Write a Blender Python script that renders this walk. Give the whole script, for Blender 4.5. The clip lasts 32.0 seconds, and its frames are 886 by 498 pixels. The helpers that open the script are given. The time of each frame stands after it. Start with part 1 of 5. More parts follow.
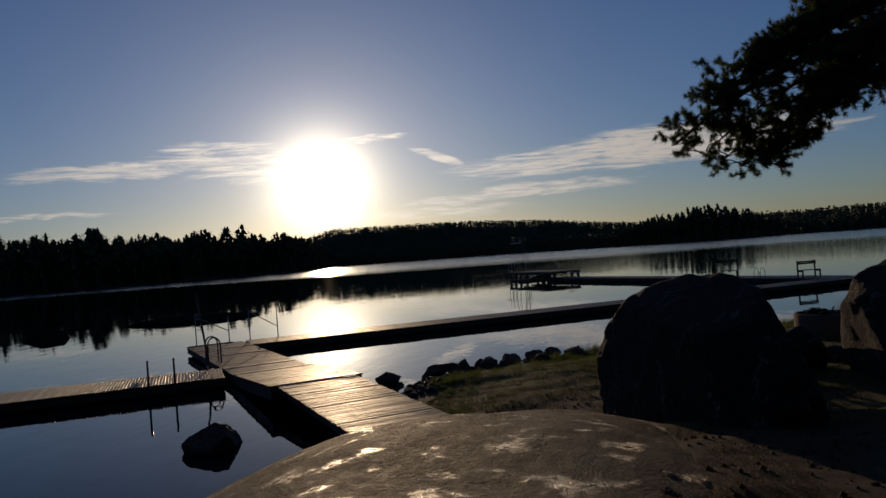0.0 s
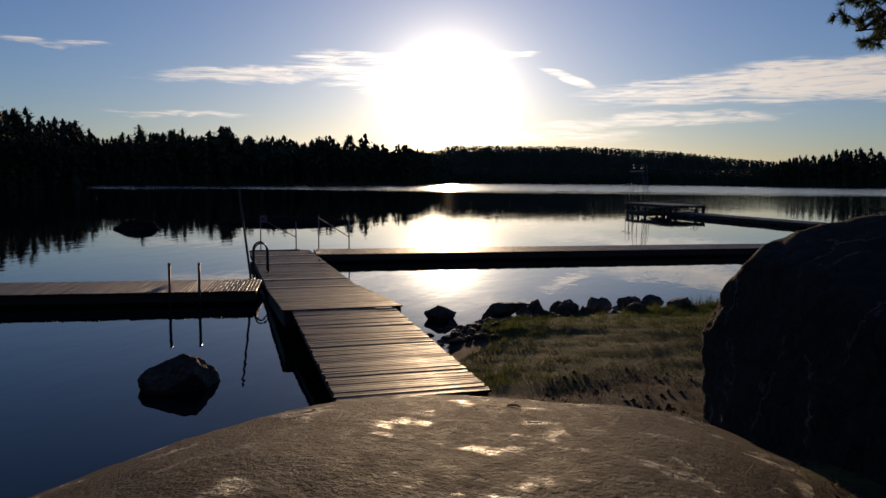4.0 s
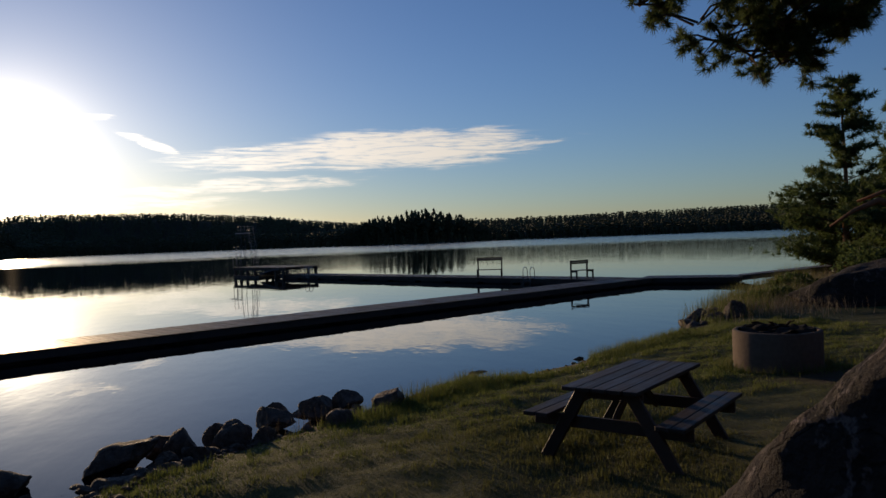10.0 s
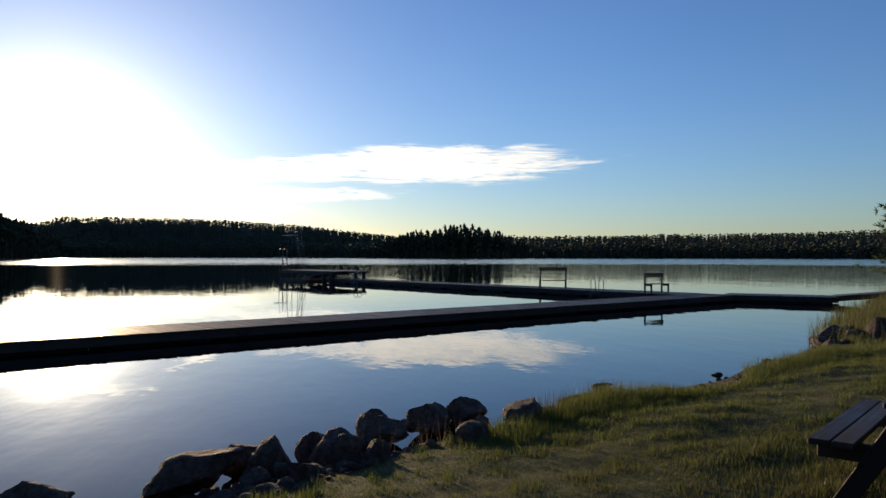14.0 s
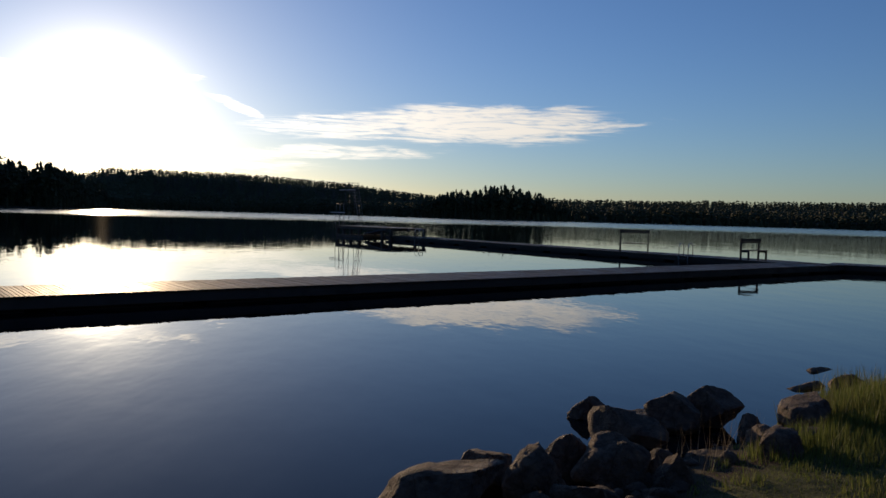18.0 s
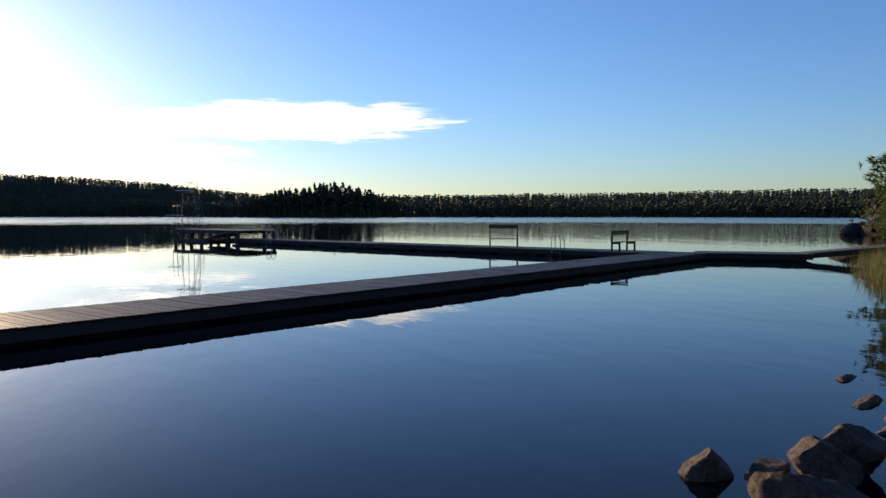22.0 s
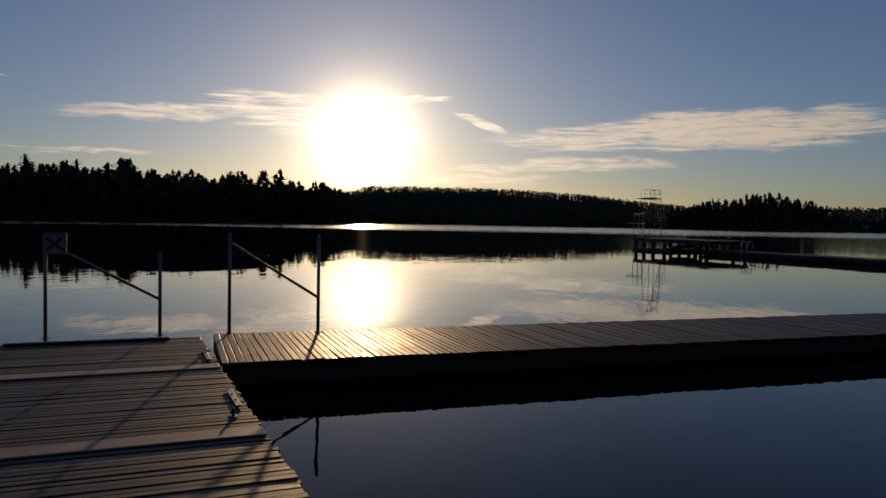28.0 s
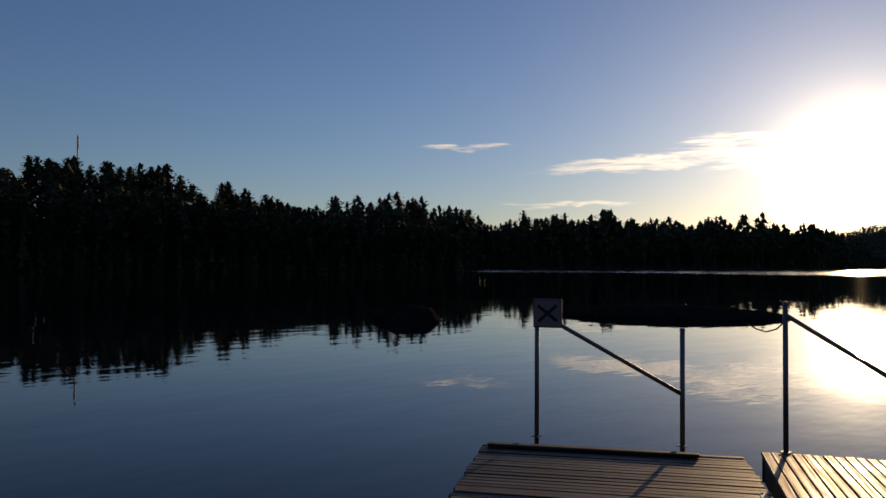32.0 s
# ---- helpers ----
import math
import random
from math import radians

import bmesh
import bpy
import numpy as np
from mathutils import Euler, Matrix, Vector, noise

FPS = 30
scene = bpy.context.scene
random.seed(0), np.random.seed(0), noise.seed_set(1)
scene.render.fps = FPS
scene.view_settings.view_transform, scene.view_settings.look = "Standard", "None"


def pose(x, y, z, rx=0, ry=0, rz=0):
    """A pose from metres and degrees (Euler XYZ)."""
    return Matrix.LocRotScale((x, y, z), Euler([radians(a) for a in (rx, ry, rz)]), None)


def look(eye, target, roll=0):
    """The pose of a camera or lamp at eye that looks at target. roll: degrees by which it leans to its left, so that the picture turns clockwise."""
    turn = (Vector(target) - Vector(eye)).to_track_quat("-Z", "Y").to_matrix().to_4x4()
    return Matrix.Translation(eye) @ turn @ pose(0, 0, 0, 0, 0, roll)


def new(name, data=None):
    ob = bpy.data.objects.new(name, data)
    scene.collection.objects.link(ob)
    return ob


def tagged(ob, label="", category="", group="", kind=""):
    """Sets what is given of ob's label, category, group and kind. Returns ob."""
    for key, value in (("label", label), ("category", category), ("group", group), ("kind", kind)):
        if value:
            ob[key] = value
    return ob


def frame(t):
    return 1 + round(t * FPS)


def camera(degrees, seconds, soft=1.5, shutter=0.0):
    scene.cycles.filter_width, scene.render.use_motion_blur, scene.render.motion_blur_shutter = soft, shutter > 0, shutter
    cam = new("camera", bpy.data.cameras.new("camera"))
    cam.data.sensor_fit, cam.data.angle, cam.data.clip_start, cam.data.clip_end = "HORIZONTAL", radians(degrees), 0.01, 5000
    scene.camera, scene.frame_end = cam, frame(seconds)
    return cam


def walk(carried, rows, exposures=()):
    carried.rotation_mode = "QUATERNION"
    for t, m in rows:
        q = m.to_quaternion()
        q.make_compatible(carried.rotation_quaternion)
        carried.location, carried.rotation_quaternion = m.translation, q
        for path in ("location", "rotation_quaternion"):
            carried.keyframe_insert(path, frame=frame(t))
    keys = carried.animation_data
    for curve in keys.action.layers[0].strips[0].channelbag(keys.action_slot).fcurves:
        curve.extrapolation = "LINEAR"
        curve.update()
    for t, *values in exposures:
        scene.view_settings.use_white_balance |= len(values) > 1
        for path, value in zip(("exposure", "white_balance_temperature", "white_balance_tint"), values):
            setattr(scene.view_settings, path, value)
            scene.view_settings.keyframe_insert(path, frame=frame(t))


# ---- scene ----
cam = camera(60.9, 32.0)
PATH = [
    (0, (2.833, -4.577, 3.051), (2.574, -2.594, 3.069), -4.2),
    (0.5, (2.988, -4.098, 2.954), (2.571, -2.143, 2.984), -3.7),
    (1, (3.098, -3.632, 2.94), (2.553, -1.708, 2.944), -2.7),
    (1.5, (3.288, -3.208, 2.949), (2.628, -1.321, 2.893), -1.8),
    (2, (3.376, -2.825, 2.974), (2.66, -0.962, 2.854), -0.5),
    (2.5, (3.381, -2.386, 2.932), (2.665, -0.525, 2.769), 0.3),
    (3, (3.317, -1.782, 2.912), (2.615, 0.081, 2.712), 0.5),
    (3.5, (3.247, -1.171, 2.857), (2.661, 0.731, 2.66), 0.7),
    (5.5, (2.878, 0.873, 2.701), (2.321, 2.787, 2.54), 0.3),
    (6, (2.757, 1.296, 2.705), (2.153, 3.194, 2.532), -0.1),
    (6.5, (2.579, 1.796, 2.713), (1.939, 3.679, 2.506), -0.4),
    (7, (2.428, 2.261, 2.708), (1.8, 4.146, 2.476), -1.5),
    (7.5, (2.308, 2.76, 2.729), (1.781, 4.676, 2.506), -2.3),
    (8, (2.093, 3.303, 2.761), (1.805, 5.274, 2.581), -1.8),
    (8.5, (1.998, 3.71, 2.721), (1.966, 5.707, 2.617), -2.7),
    (9, (1.9, 4.049, 2.714), (2.066, 6.042, 2.665), -2.5),
    (9.5, (1.779, 4.423, 2.672), (2.126, 6.392, 2.647), -1.9),
    (10, (1.707, 4.718, 2.599), (2.178, 6.662, 2.573), -2.2),
    (10.5, (1.698, 5.087, 2.538), (2.278, 7.001, 2.526), -1.9),
    (11, (1.651, 5.494, 2.453), (2.342, 7.371, 2.417), -1.6),
    (11.5, (1.638, 5.887, 2.372), (2.308, 7.771, 2.353), -1.5),
    (12, (1.564, 6.298, 2.305), (2.209, 8.191, 2.274), -0.8),
    (12.5, (1.492, 6.613, 2.246), (2.118, 8.512, 2.226), -1.1),
    (13, (1.357, 6.906, 2.18), (1.879, 8.837, 2.19), 0.0),
    (13.5, (1.123, 7.131, 2.112), (1.482, 9.098, 2.145), 0.3),
    (15.5, (0.379, 8.254, 1.967), (0.862, 10.191, 1.841), -0.9),
    (16, (0.213, 8.543, 1.95), (0.643, 10.49, 1.793), -0.6),
    (16.5, (-0.014, 8.808, 1.941), (0.387, 10.764, 1.823), 0.5),
    (17, (-0.265, 9.087, 1.907), (0.062, 11.058, 1.819), 1.0),
    (17.5, (-0.488, 9.385, 1.911), (-0.237, 11.368, 1.831), 0.8),
    (18, (-0.649, 9.749, 1.871), (-0.365, 11.726, 1.783), 1.6),
    (18.5, (-0.851, 10.013, 1.919), (-0.36, 11.949, 1.812), 1.7),
    (19, (-1.015, 10.405, 1.923), (-0.484, 12.33, 1.807), 0.6),
    (19.5, (-1.123, 10.705, 1.93), (-0.502, 12.602, 1.797), 0.2),
    (20, (-1.251, 11.083, 1.95), (-0.33, 12.852, 1.802), 0.0),
    (20.5, (-1.503, 11.371, 1.95), (-0.636, 13.167, 1.809), -0.9),
    (21, (-1.727, 11.611, 1.949), (-0.995, 13.469, 1.831), -1.2),
    (21.5, (-1.919, 11.894, 1.962), (-1.183, 13.751, 1.852), -0.2),
    (22, (-2.075, 12.157, 1.944), (-1.356, 14.021, 1.853), -0.0),
    (22.5, (-2.25, 12.386, 1.968), (-1.562, 14.263, 1.899), -0.4),
    (23, (-2.46, 12.625, 1.936), (-1.606, 14.432, 1.883), -0.2),
    (23.5, (-2.592, 12.951, 1.885), (-1.661, 14.72, 1.826), -0.4),
    (24, (-2.725, 13.273, 1.839), (-1.898, 15.093, 1.782), -0.5),
    (24.5, (-2.929, 13.583, 1.845), (-2.177, 15.435, 1.789), -0.1),
    (27, (-4.113, 14.855, 1.725), (-4.083, 16.854, 1.671), 0.8),
    (27.5, (-4.396, 15.146, 1.695), (-4.57, 17.137, 1.63), 0.7),
    (28, (-4.683, 15.486, 1.696), (-5.033, 17.454, 1.627), 1.0),
    (28.5, (-4.965, 15.858, 1.697), (-5.53, 17.776, 1.635), 0.9),
    (29, (-5.22, 16.094, 1.738), (-6.046, 17.915, 1.699), 2.0),
    (29.5, (-5.457, 16.404, 1.741), (-6.471, 18.127, 1.728), 1.2),
    (30, (-5.659, 16.728, 1.731), (-6.809, 18.364, 1.756), -0.1),
    (30.5, (-5.842, 17.061, 1.775), (-7.16, 18.565, 1.817), 0.5),
    (31, (-6.043, 17.361, 1.778), (-7.389, 18.838, 1.858), 0.2),
    (31.5, (-6.224, 17.653, 1.764), (-7.568, 19.133, 1.795), -0.1),
    (32, (-6.505, 17.852, 1.808), (-7.924, 19.261, 1.849), 0.3),
]
EXPOSURES = [(0, -1.05, 6500, 16), (1.5, -0.9, 6500, 16), (3, -0.55, 6600, 18), (6, -0.15, 6600, 18), (8, 0.05, 6700, 19), (9, -0.45, 6700, 18), (11, 0.35, 6500, 11), (13, 0.55, 6500, 11), (16, 0.5, 6450, 13), (17, 0.42, 6450, 13),
             (18, 0.05, 6450, 13), (19, 0.45, 6450, 13), (20, 1.0, 6250, 8), (21, 1.18, 6450, 13), (22, 0.98, 6450, 13), (23, 0.7, 6450, 9), (24, 0.85, 6600, 11), (26.5, -0.1, 7700, 21),
             (28, -0.75, 7700, 19), (29, -0.8, 7800, 20), (30, -0.9, 7700, 20), (31, -0.3, 7700, 19), (32, -0.08, 7700, 18)]
walk(cam, [(t, look(eye, target, roll)) for t, eye, target, roll in PATH], EXPOSURES)

# ---- world, sun ----
SUN_AZ, SUN_EL = radians(16.2), radians(6.0)  # to the left of +y, above the horizon
sun_dir = Vector((-math.sin(SUN_AZ) * math.cos(SUN_EL), math.cos(SUN_AZ) * math.cos(SUN_EL), math.sin(SUN_EL)))


class Nodes:
    """Short hand for building a node tree."""

    def __init__(self, tree):
        self.tree = tree
        tree.nodes.clear()

    def add(self, kind):
        return self.tree.nodes.new(kind)

    def put(self, socket, v):
        if isinstance(v, bpy.types.NodeSocket):
            self.tree.links.new(v, socket)
        elif v is not None:
            socket.default_value = v

    def math(self, op, a, b=None, c=None, clamp=False):
        n = self.add("ShaderNodeMath")
        n.operation, n.use_clamp = op, clamp
        for s, v in zip(n.inputs, (a, b, c)):
            self.put(s, v)
        return n.outputs[0]

    def vec(self, op, a, b=None, out=0):
        n = self.add("ShaderNodeVectorMath")
        n.operation = op
        self.put(n.inputs[0], a)
        if b is not None:
            self.put(n.inputs[1], b)
        return n.outputs[out]

    def mix(self, f, a, b, mode="MIX"):
        n = self.add("ShaderNodeMix")
        n.data_type, n.blend_type = "RGBA", mode
        self.put(n.inputs[0], f)
        self.put(n.inputs[6], a)
        self.put(n.inputs[7], b)
        return n.outputs[2]

    def ramp(self, f, lo, hi, a=0.0, b=1.0, smooth=True):
        n = self.add("ShaderNodeMapRange")
        n.interpolation_type = "SMOOTHSTEP" if smooth else "LINEAR"
        for s, v in zip(n.inputs, (f, lo, hi, a, b)):
            self.put(s, v)
        return n.outputs[0]

    def noise(self, vector, scale, detail=4, rough=0.55, lac=2.0, dist=0.0, out=0):
        n = self.add("ShaderNodeTexNoise")
        self.put(n.inputs["Vector"], vector)
        for k, v in (("Scale", scale), ("Detail", detail), ("Roughness", rough), ("Lacunarity", lac), ("Distortion", dist)):
            n.inputs[k].default_value = v
        return n.outputs[out]

    def mapped(self, vector, scale=(1, 1, 1), loc=(0, 0, 0), rot=(0, 0, 0)):
        n = self.add("ShaderNodeMapping")
        self.put(n.inputs[0], vector)
        n.inputs[1].default_value, n.inputs[2].default_value, n.inputs[3].default_value = loc, rot, scale
        return n.outputs[0]

    def bump(self, height, strength, distance=0.02, normal=None):
        n = self.add("ShaderNodeBump")
        n.inputs["Strength"].default_value, n.inputs["Distance"].default_value = strength, distance
        self.put(n.inputs["Height"], height)
        if normal is not None:
            self.put(n.inputs["Normal"], normal)
        return n.outputs[0]


def make_world():
    w = bpy.data.worlds.new("sky")
    w.use_nodes = True
    scene.world = w
    k = Nodes(w.node_tree)
    sky = k.add("ShaderNodeTexSky")
    sky.sky_type, sky.sun_disc, sky.sun_elevation, sky.sun_rotation = "NISHITA", False, SUN_EL, -SUN_AZ
    sky.altitude, sky.air_density, sky.dust_density, sky.ozone_density = 100, 1.0, 0.3, 3.0
    d = k.add("ShaderNodeTexCoord").outputs["Generated"]
    sep = k.add("ShaderNodeSeparateXYZ")
    k.put(sep.inputs[0], d)
    az = k.math("MULTIPLY", k.math("ARCTAN2", sep.outputs[0], sep.outputs[1]), 180 / math.pi)  # to the right of +y
    el = k.math("MULTIPLY", k.math("ARCSINE", sep.outputs[2]), 180 / math.pi)
    comb = k.add("ShaderNodeCombineXYZ")
    k.put(comb.inputs[0], az), k.put(comb.inputs[1], el)
    wob = k.noise(comb.outputs[0], 0.16, 3)
    fine = k.noise(k.mapped(comb.outputs[0], (0.16, 1.7, 1), rot=(0, 0, radians(6))), 1.0, 9, 0.66, dist=1.6)
    wisp = k.noise(k.mapped(comb.outputs[0], (0.45, 6.5, 1), rot=(0, 0, radians(-7))), 1.0, 8, 0.6, dist=1.0)
    total = None
    # cirrus streaks: azimuth, elevation, half length, half height, slope, weight
    for a, e, la, lh, slope, wt in CLOUDS:
        da = k.math("SUBTRACT", az, a)
        de = k.math("SUBTRACT", k.math("SUBTRACT", el, e), k.math("MULTIPLY", da, slope))
        de = k.math("ADD", de, k.math("MULTIPLY", k.math("SUBTRACT", wob, 0.5), 1.6))
        q = k.math("ADD", k.math("POWER", k.math("ABSOLUTE", k.math("DIVIDE", da, la)), 2.0),
                   k.math("POWER", k.math("ABSOLUTE", k.math("DIVIDE", de, lh)), 2.0))
        m = k.math("MULTIPLY", k.ramp(q, 1.3, 0.0), wt)
        total = m if total is None else k.math("MAXIMUM", total, m)
    tex = k.math("ADD", k.math("MULTIPLY", fine, 0.7), k.math("MULTIPLY", wisp, 0.3))
    cover = k.math("MULTIPLY", k.ramp(k.math("ADD", total, k.math("MULTIPLY", k.math("SUBTRACT", tex, 0.5), 4.2)), 0.1, 1.25), k.ramp(total, 0.0, 0.7))
    cover = k.math("MULTIPLY", cover, 0.92)
    near = k.vec("DOT_PRODUCT", d, tuple(sun_dir), out=1)
    ang = k.math("MULTIPLY", k.math("ARCCOSINE", k.math("MINIMUM", near, 1.0)), 180 / math.pi)
    # the sun seen through thin high haze: bright core and wide soft aureole
    core = k.math("MULTIPLY", k.math("EXPONENT", k.math("DIVIDE", ang, -AUREOLE[1])), AUREOLE[0])
    wide = k.math("MULTIPLY", k.math("EXPONENT", k.math("DIVIDE", ang, -AUREOLE[3])), AUREOLE[2])
    glow = k.math("ADD", core, wide)
    n = k.add("ShaderNodeVectorMath")
    n.operation = "SCALE"
    n.inputs[0].default_value = (1.0, 0.86, 0.60)
    k.put(n.inputs["Scale"], glow)
    base = k.vec("ADD", k.mix(1.0, sky.outputs[0], (*SKY_TINT, 1), "MULTIPLY"), n.outputs[0])
    bright = k.math("ADD", CLOUD_LIGHT[0], k.math("MULTIPLY", k.math("EXPONENT", k.math("DIVIDE", ang, -14.0)), CLOUD_LIGHT[1]))
    n2 = k.add("ShaderNodeVectorMath")
    n2.operation = "SCALE"
    n2.inputs[0].default_value = (1.0, 0.93, 0.80)
    k.put(n2.inputs["Scale"], bright)
    col = k.mix(cover, base, k.vec("ADD", n2.outputs[0], n.outputs[0]))
    bg = k.add("ShaderNodeBackground")
    k.put(bg.inputs[0], col)
    bg.inputs[1].default_value = SKY_STRENGTH
    out = k.add("ShaderNodeOutputWorld")
    k.tree.links.new(bg.outputs[0], out.inputs[0])


SKY_STRENGTH = 0.10
SKY_TINT = (0.86, 0.97, 1.28)
AUREOLE = (165.0, 1.38, 7.0, 6.2)
CLOUD_LIGHT = (7.0, 16.0)
CLOUDS = [(-29.0, 7.6, 10.5, 0.75, 0.07, 0.8), (-24.0, 8.8, 5.5, 0.8, 0.08, 0.7), (-20.0, 7.6, 7.0, 1.7, 0.05, 0.7), (-7.3, 7.4, 2.5, 0.42, -0.36, 0.85), (4.5, 6.7, 13.0, 1.3, 0.05, 0.85), (11.0, 6.9, 11.5, 1.8, 0.02, 1.1),
          (16.0, 7.2, 9.0, 0.45, 0.0, 0.8), (-1.0, 4.5, 10.0, 0.7, 0.03, 0.85), (-36.0, 4.6, 6.0, 0.3, 0.02, 0.7), (-43.5, 9.0, 4.0, 0.3, 0.02, 0.7), (-12.0, 9.3, 3.0, 0.4, 0.0, 0.8), (-8.0, 3.4, 9.0, 0.6, 0.0, 0.6)]
make_world()
lamp = bpy.data.lights.new("sun", "SUN")
lamp.energy, lamp.angle, lamp.color = 3.2, radians(0.53), (1.0, 0.72, 0.42)
new("sun", lamp).matrix_world = look((0, 0, 60), Vector((0, 0, 60)) - sun_dir)


# ---- materials ----
def material(name):
    m = bpy.data.materials.new(name)
    m.use_nodes = True
    k = Nodes(m.node_tree)
    b = k.add("ShaderNodeBsdfPrincipled")
    o = k.add("ShaderNodeOutputMaterial")
    k.tree.links.new(b.outputs[0], o.inputs[0])
    return m, k, b


def where(k, kind="Object"):
    return k.add("ShaderNodeTexCoord").outputs[kind]


def place(k):
    return k.add("ShaderNodeNewGeometry").outputs["Position"]


def mat_plain(name, colour, rough=0.6, metal=0.0, grain=12.0, vary=0.25, bump=0.2, spec=0.5):
    m, k, b = material(name)
    p = where(k)
    n = k.noise(p, grain, 6)
    n2 = k.noise(p, grain * 0.12, 3)
    f = k.math("ADD", k.math("MULTIPLY", k.math("SUBTRACT", n, 0.5), vary * 2), k.math("MULTIPLY", k.math("SUBTRACT", n2, 0.5), vary * 2))
    hsv = k.add("ShaderNodeHueSaturation")
    hsv.inputs["Color"].default_value = (*colour, 1)
    k.put(hsv.inputs["Value"], k.math("ADD", f, 1.0))
    k.put(b.inputs["Base Color"], hsv.outputs[0])
    b.inputs["Roughness"].default_value, b.inputs["Metallic"].default_value = rough, metal
    b.inputs["Specular IOR Level"].default_value = spec
    if bump:
        k.put(b.inputs["Normal"], k.bump(n, bump, 0.01))
    return m


def mat_wood(name, a, b_, rough=0.6, along="Y", spec=0.4):
    """Weathered boards: grain along one axis of each piece, tone by piece."""
    m, k, b = material(name)
    p = where(k)
    info = k.add("ShaderNodeObjectInfo").outputs["Random"]
    isl = k.add("ShaderNodeNewGeometry").outputs["Random Per Island"]
    rnd = k.math("FRACT", k.math("ADD", info, isl))
    sc = {"X": (1.2, 40, 40), "Y": (40, 1.2, 40), "Z": (40, 40, 1.2)}[along]
    comb = k.add("ShaderNodeCombineXYZ")
    for s in comb.inputs:
        k.put(s, k.math("MULTIPLY", rnd, 37.0))
    q = k.vec("ADD", k.mapped(p, sc), comb.outputs[0])
    g = k.noise(q, 1.0, 6, 0.6, dist=0.4)
    blot = k.noise(p, 1.3, 4)
    t = k.math("ADD", k.math("MULTIPLY", g, 0.55), k.math("MULTIPLY", rnd, 0.45))
    col = k.mix(k.ramp(t, 0.15, 0.85), (*a, 1), (*b_, 1))
    col = k.mix(k.ramp(blot, 0.5, 0.75, 0, 0.45), col, (a[0] * 0.55, a[1] * 0.56, a[2] * 0.55, 1))
    k.put(b.inputs["Base Color"], col)
    k.put(b.inputs["Roughness"], k.ramp(k.math("ADD", k.math("MULTIPLY", g, 0.6), k.math("MULTIPLY", blot, 0.4)), 0.3, 0.7, rough - 0.2, rough + 0.16))
    b.inputs["Specular IOR Level"].default_value = spec
    k.put(b.inputs["Normal"], k.bump(g, 0.5, 0.006))
    return m


def mat_rock(name, a, b_, lichen, wet=0.0, scale=1.0, rough=0.8, spec=0.4, relief=0.03, cracks=1.0, pits=0.0, veins=0.0):
    m, k, b = material(name)
    p = where(k)
    big = k.noise(p, 0.9 * scale, 5, 0.6)
    mid = k.noise(p, 6 * scale, 8, 0.65)
    grit = k.noise(p, 60 * scale, 4, 0.7)
    col = k.mix(k.ramp(mid, 0.3, 0.7), (*a, 1), (*b_, 1))
    col = k.mix(k.ramp(big, 0.52, 0.68, 0, 0.6), col, (*lichen, 1))
    col = k.mix(k.ramp(grit, 0.55, 0.75, 0, 0.5), col, (a[0] * 0.4, a[1] * 0.4, a[2] * 0.42, 1))
    v = k.add("ShaderNodeTexVoronoi")
    v.feature = "DISTANCE_TO_EDGE"
    k.put(v.inputs["Vector"], k.vec("ADD", p, k.noise(p, 1.5, 4, out=1)))
    v.inputs["Scale"].default_value = 1.1 * scale
    crack = k.ramp(v.outputs[0], 0.0, 0.018, 1.0 - cracks, 1.0)
    pit = k.math("ADD", k.noise(p, 16, 5, 0.6), k.math("MULTIPLY", k.noise(p, 45, 4, 0.6), 0.5))
    col = k.mix(crack, (a[0] * 0.3, a[1] * 0.3, a[2] * 0.3, 1), col)
    if veins:
        # thin pale mineral veins
        w = k.add("ShaderNodeTexVoronoi")
        w.feature = "DISTANCE_TO_EDGE"
        k.put(w.inputs["Vector"], k.vec("ADD", k.mapped(p, (0.8, 1.5, 0.7), rot=(0.5, 0.3, 0.8)), k.noise(p, 2.2, 5, 0.65, out=1)))
        w.inputs["Scale"].default_value = 0.9
        line = k.math("MULTIPLY", k.ramp(w.outputs[0], 0.03, 0.0), k.ramp(k.noise(p, 3.0, 4), 0.42, 0.62, 0.0, veins))
        col = k.mix(line, col, (0.24, 0.20, 0.18, 1))
    k.put(b.inputs["Base Color"], col)
    damp = k.ramp(k.noise(p, 1.7 * scale, 5, 0.6), 0.54, 0.66, 0.0, wet)
    b.inputs["Specular IOR Level"].default_value = spec
    k.put(b.inputs["Roughness"], k.math("SUBTRACT", k.ramp(mid, 0.3, 0.7, rough - 0.08, rough + 0.08), damp))
    h = k.math("ADD", k.math("ADD", mid, k.math("MULTIPLY", pit, pits)), k.math("ADD", k.math("MULTIPLY", grit, 0.25), k.math("MULTIPLY", crack, 0.25)))
    k.put(b.inputs["Normal"], k.bump(h, 0.8, relief))
    return m


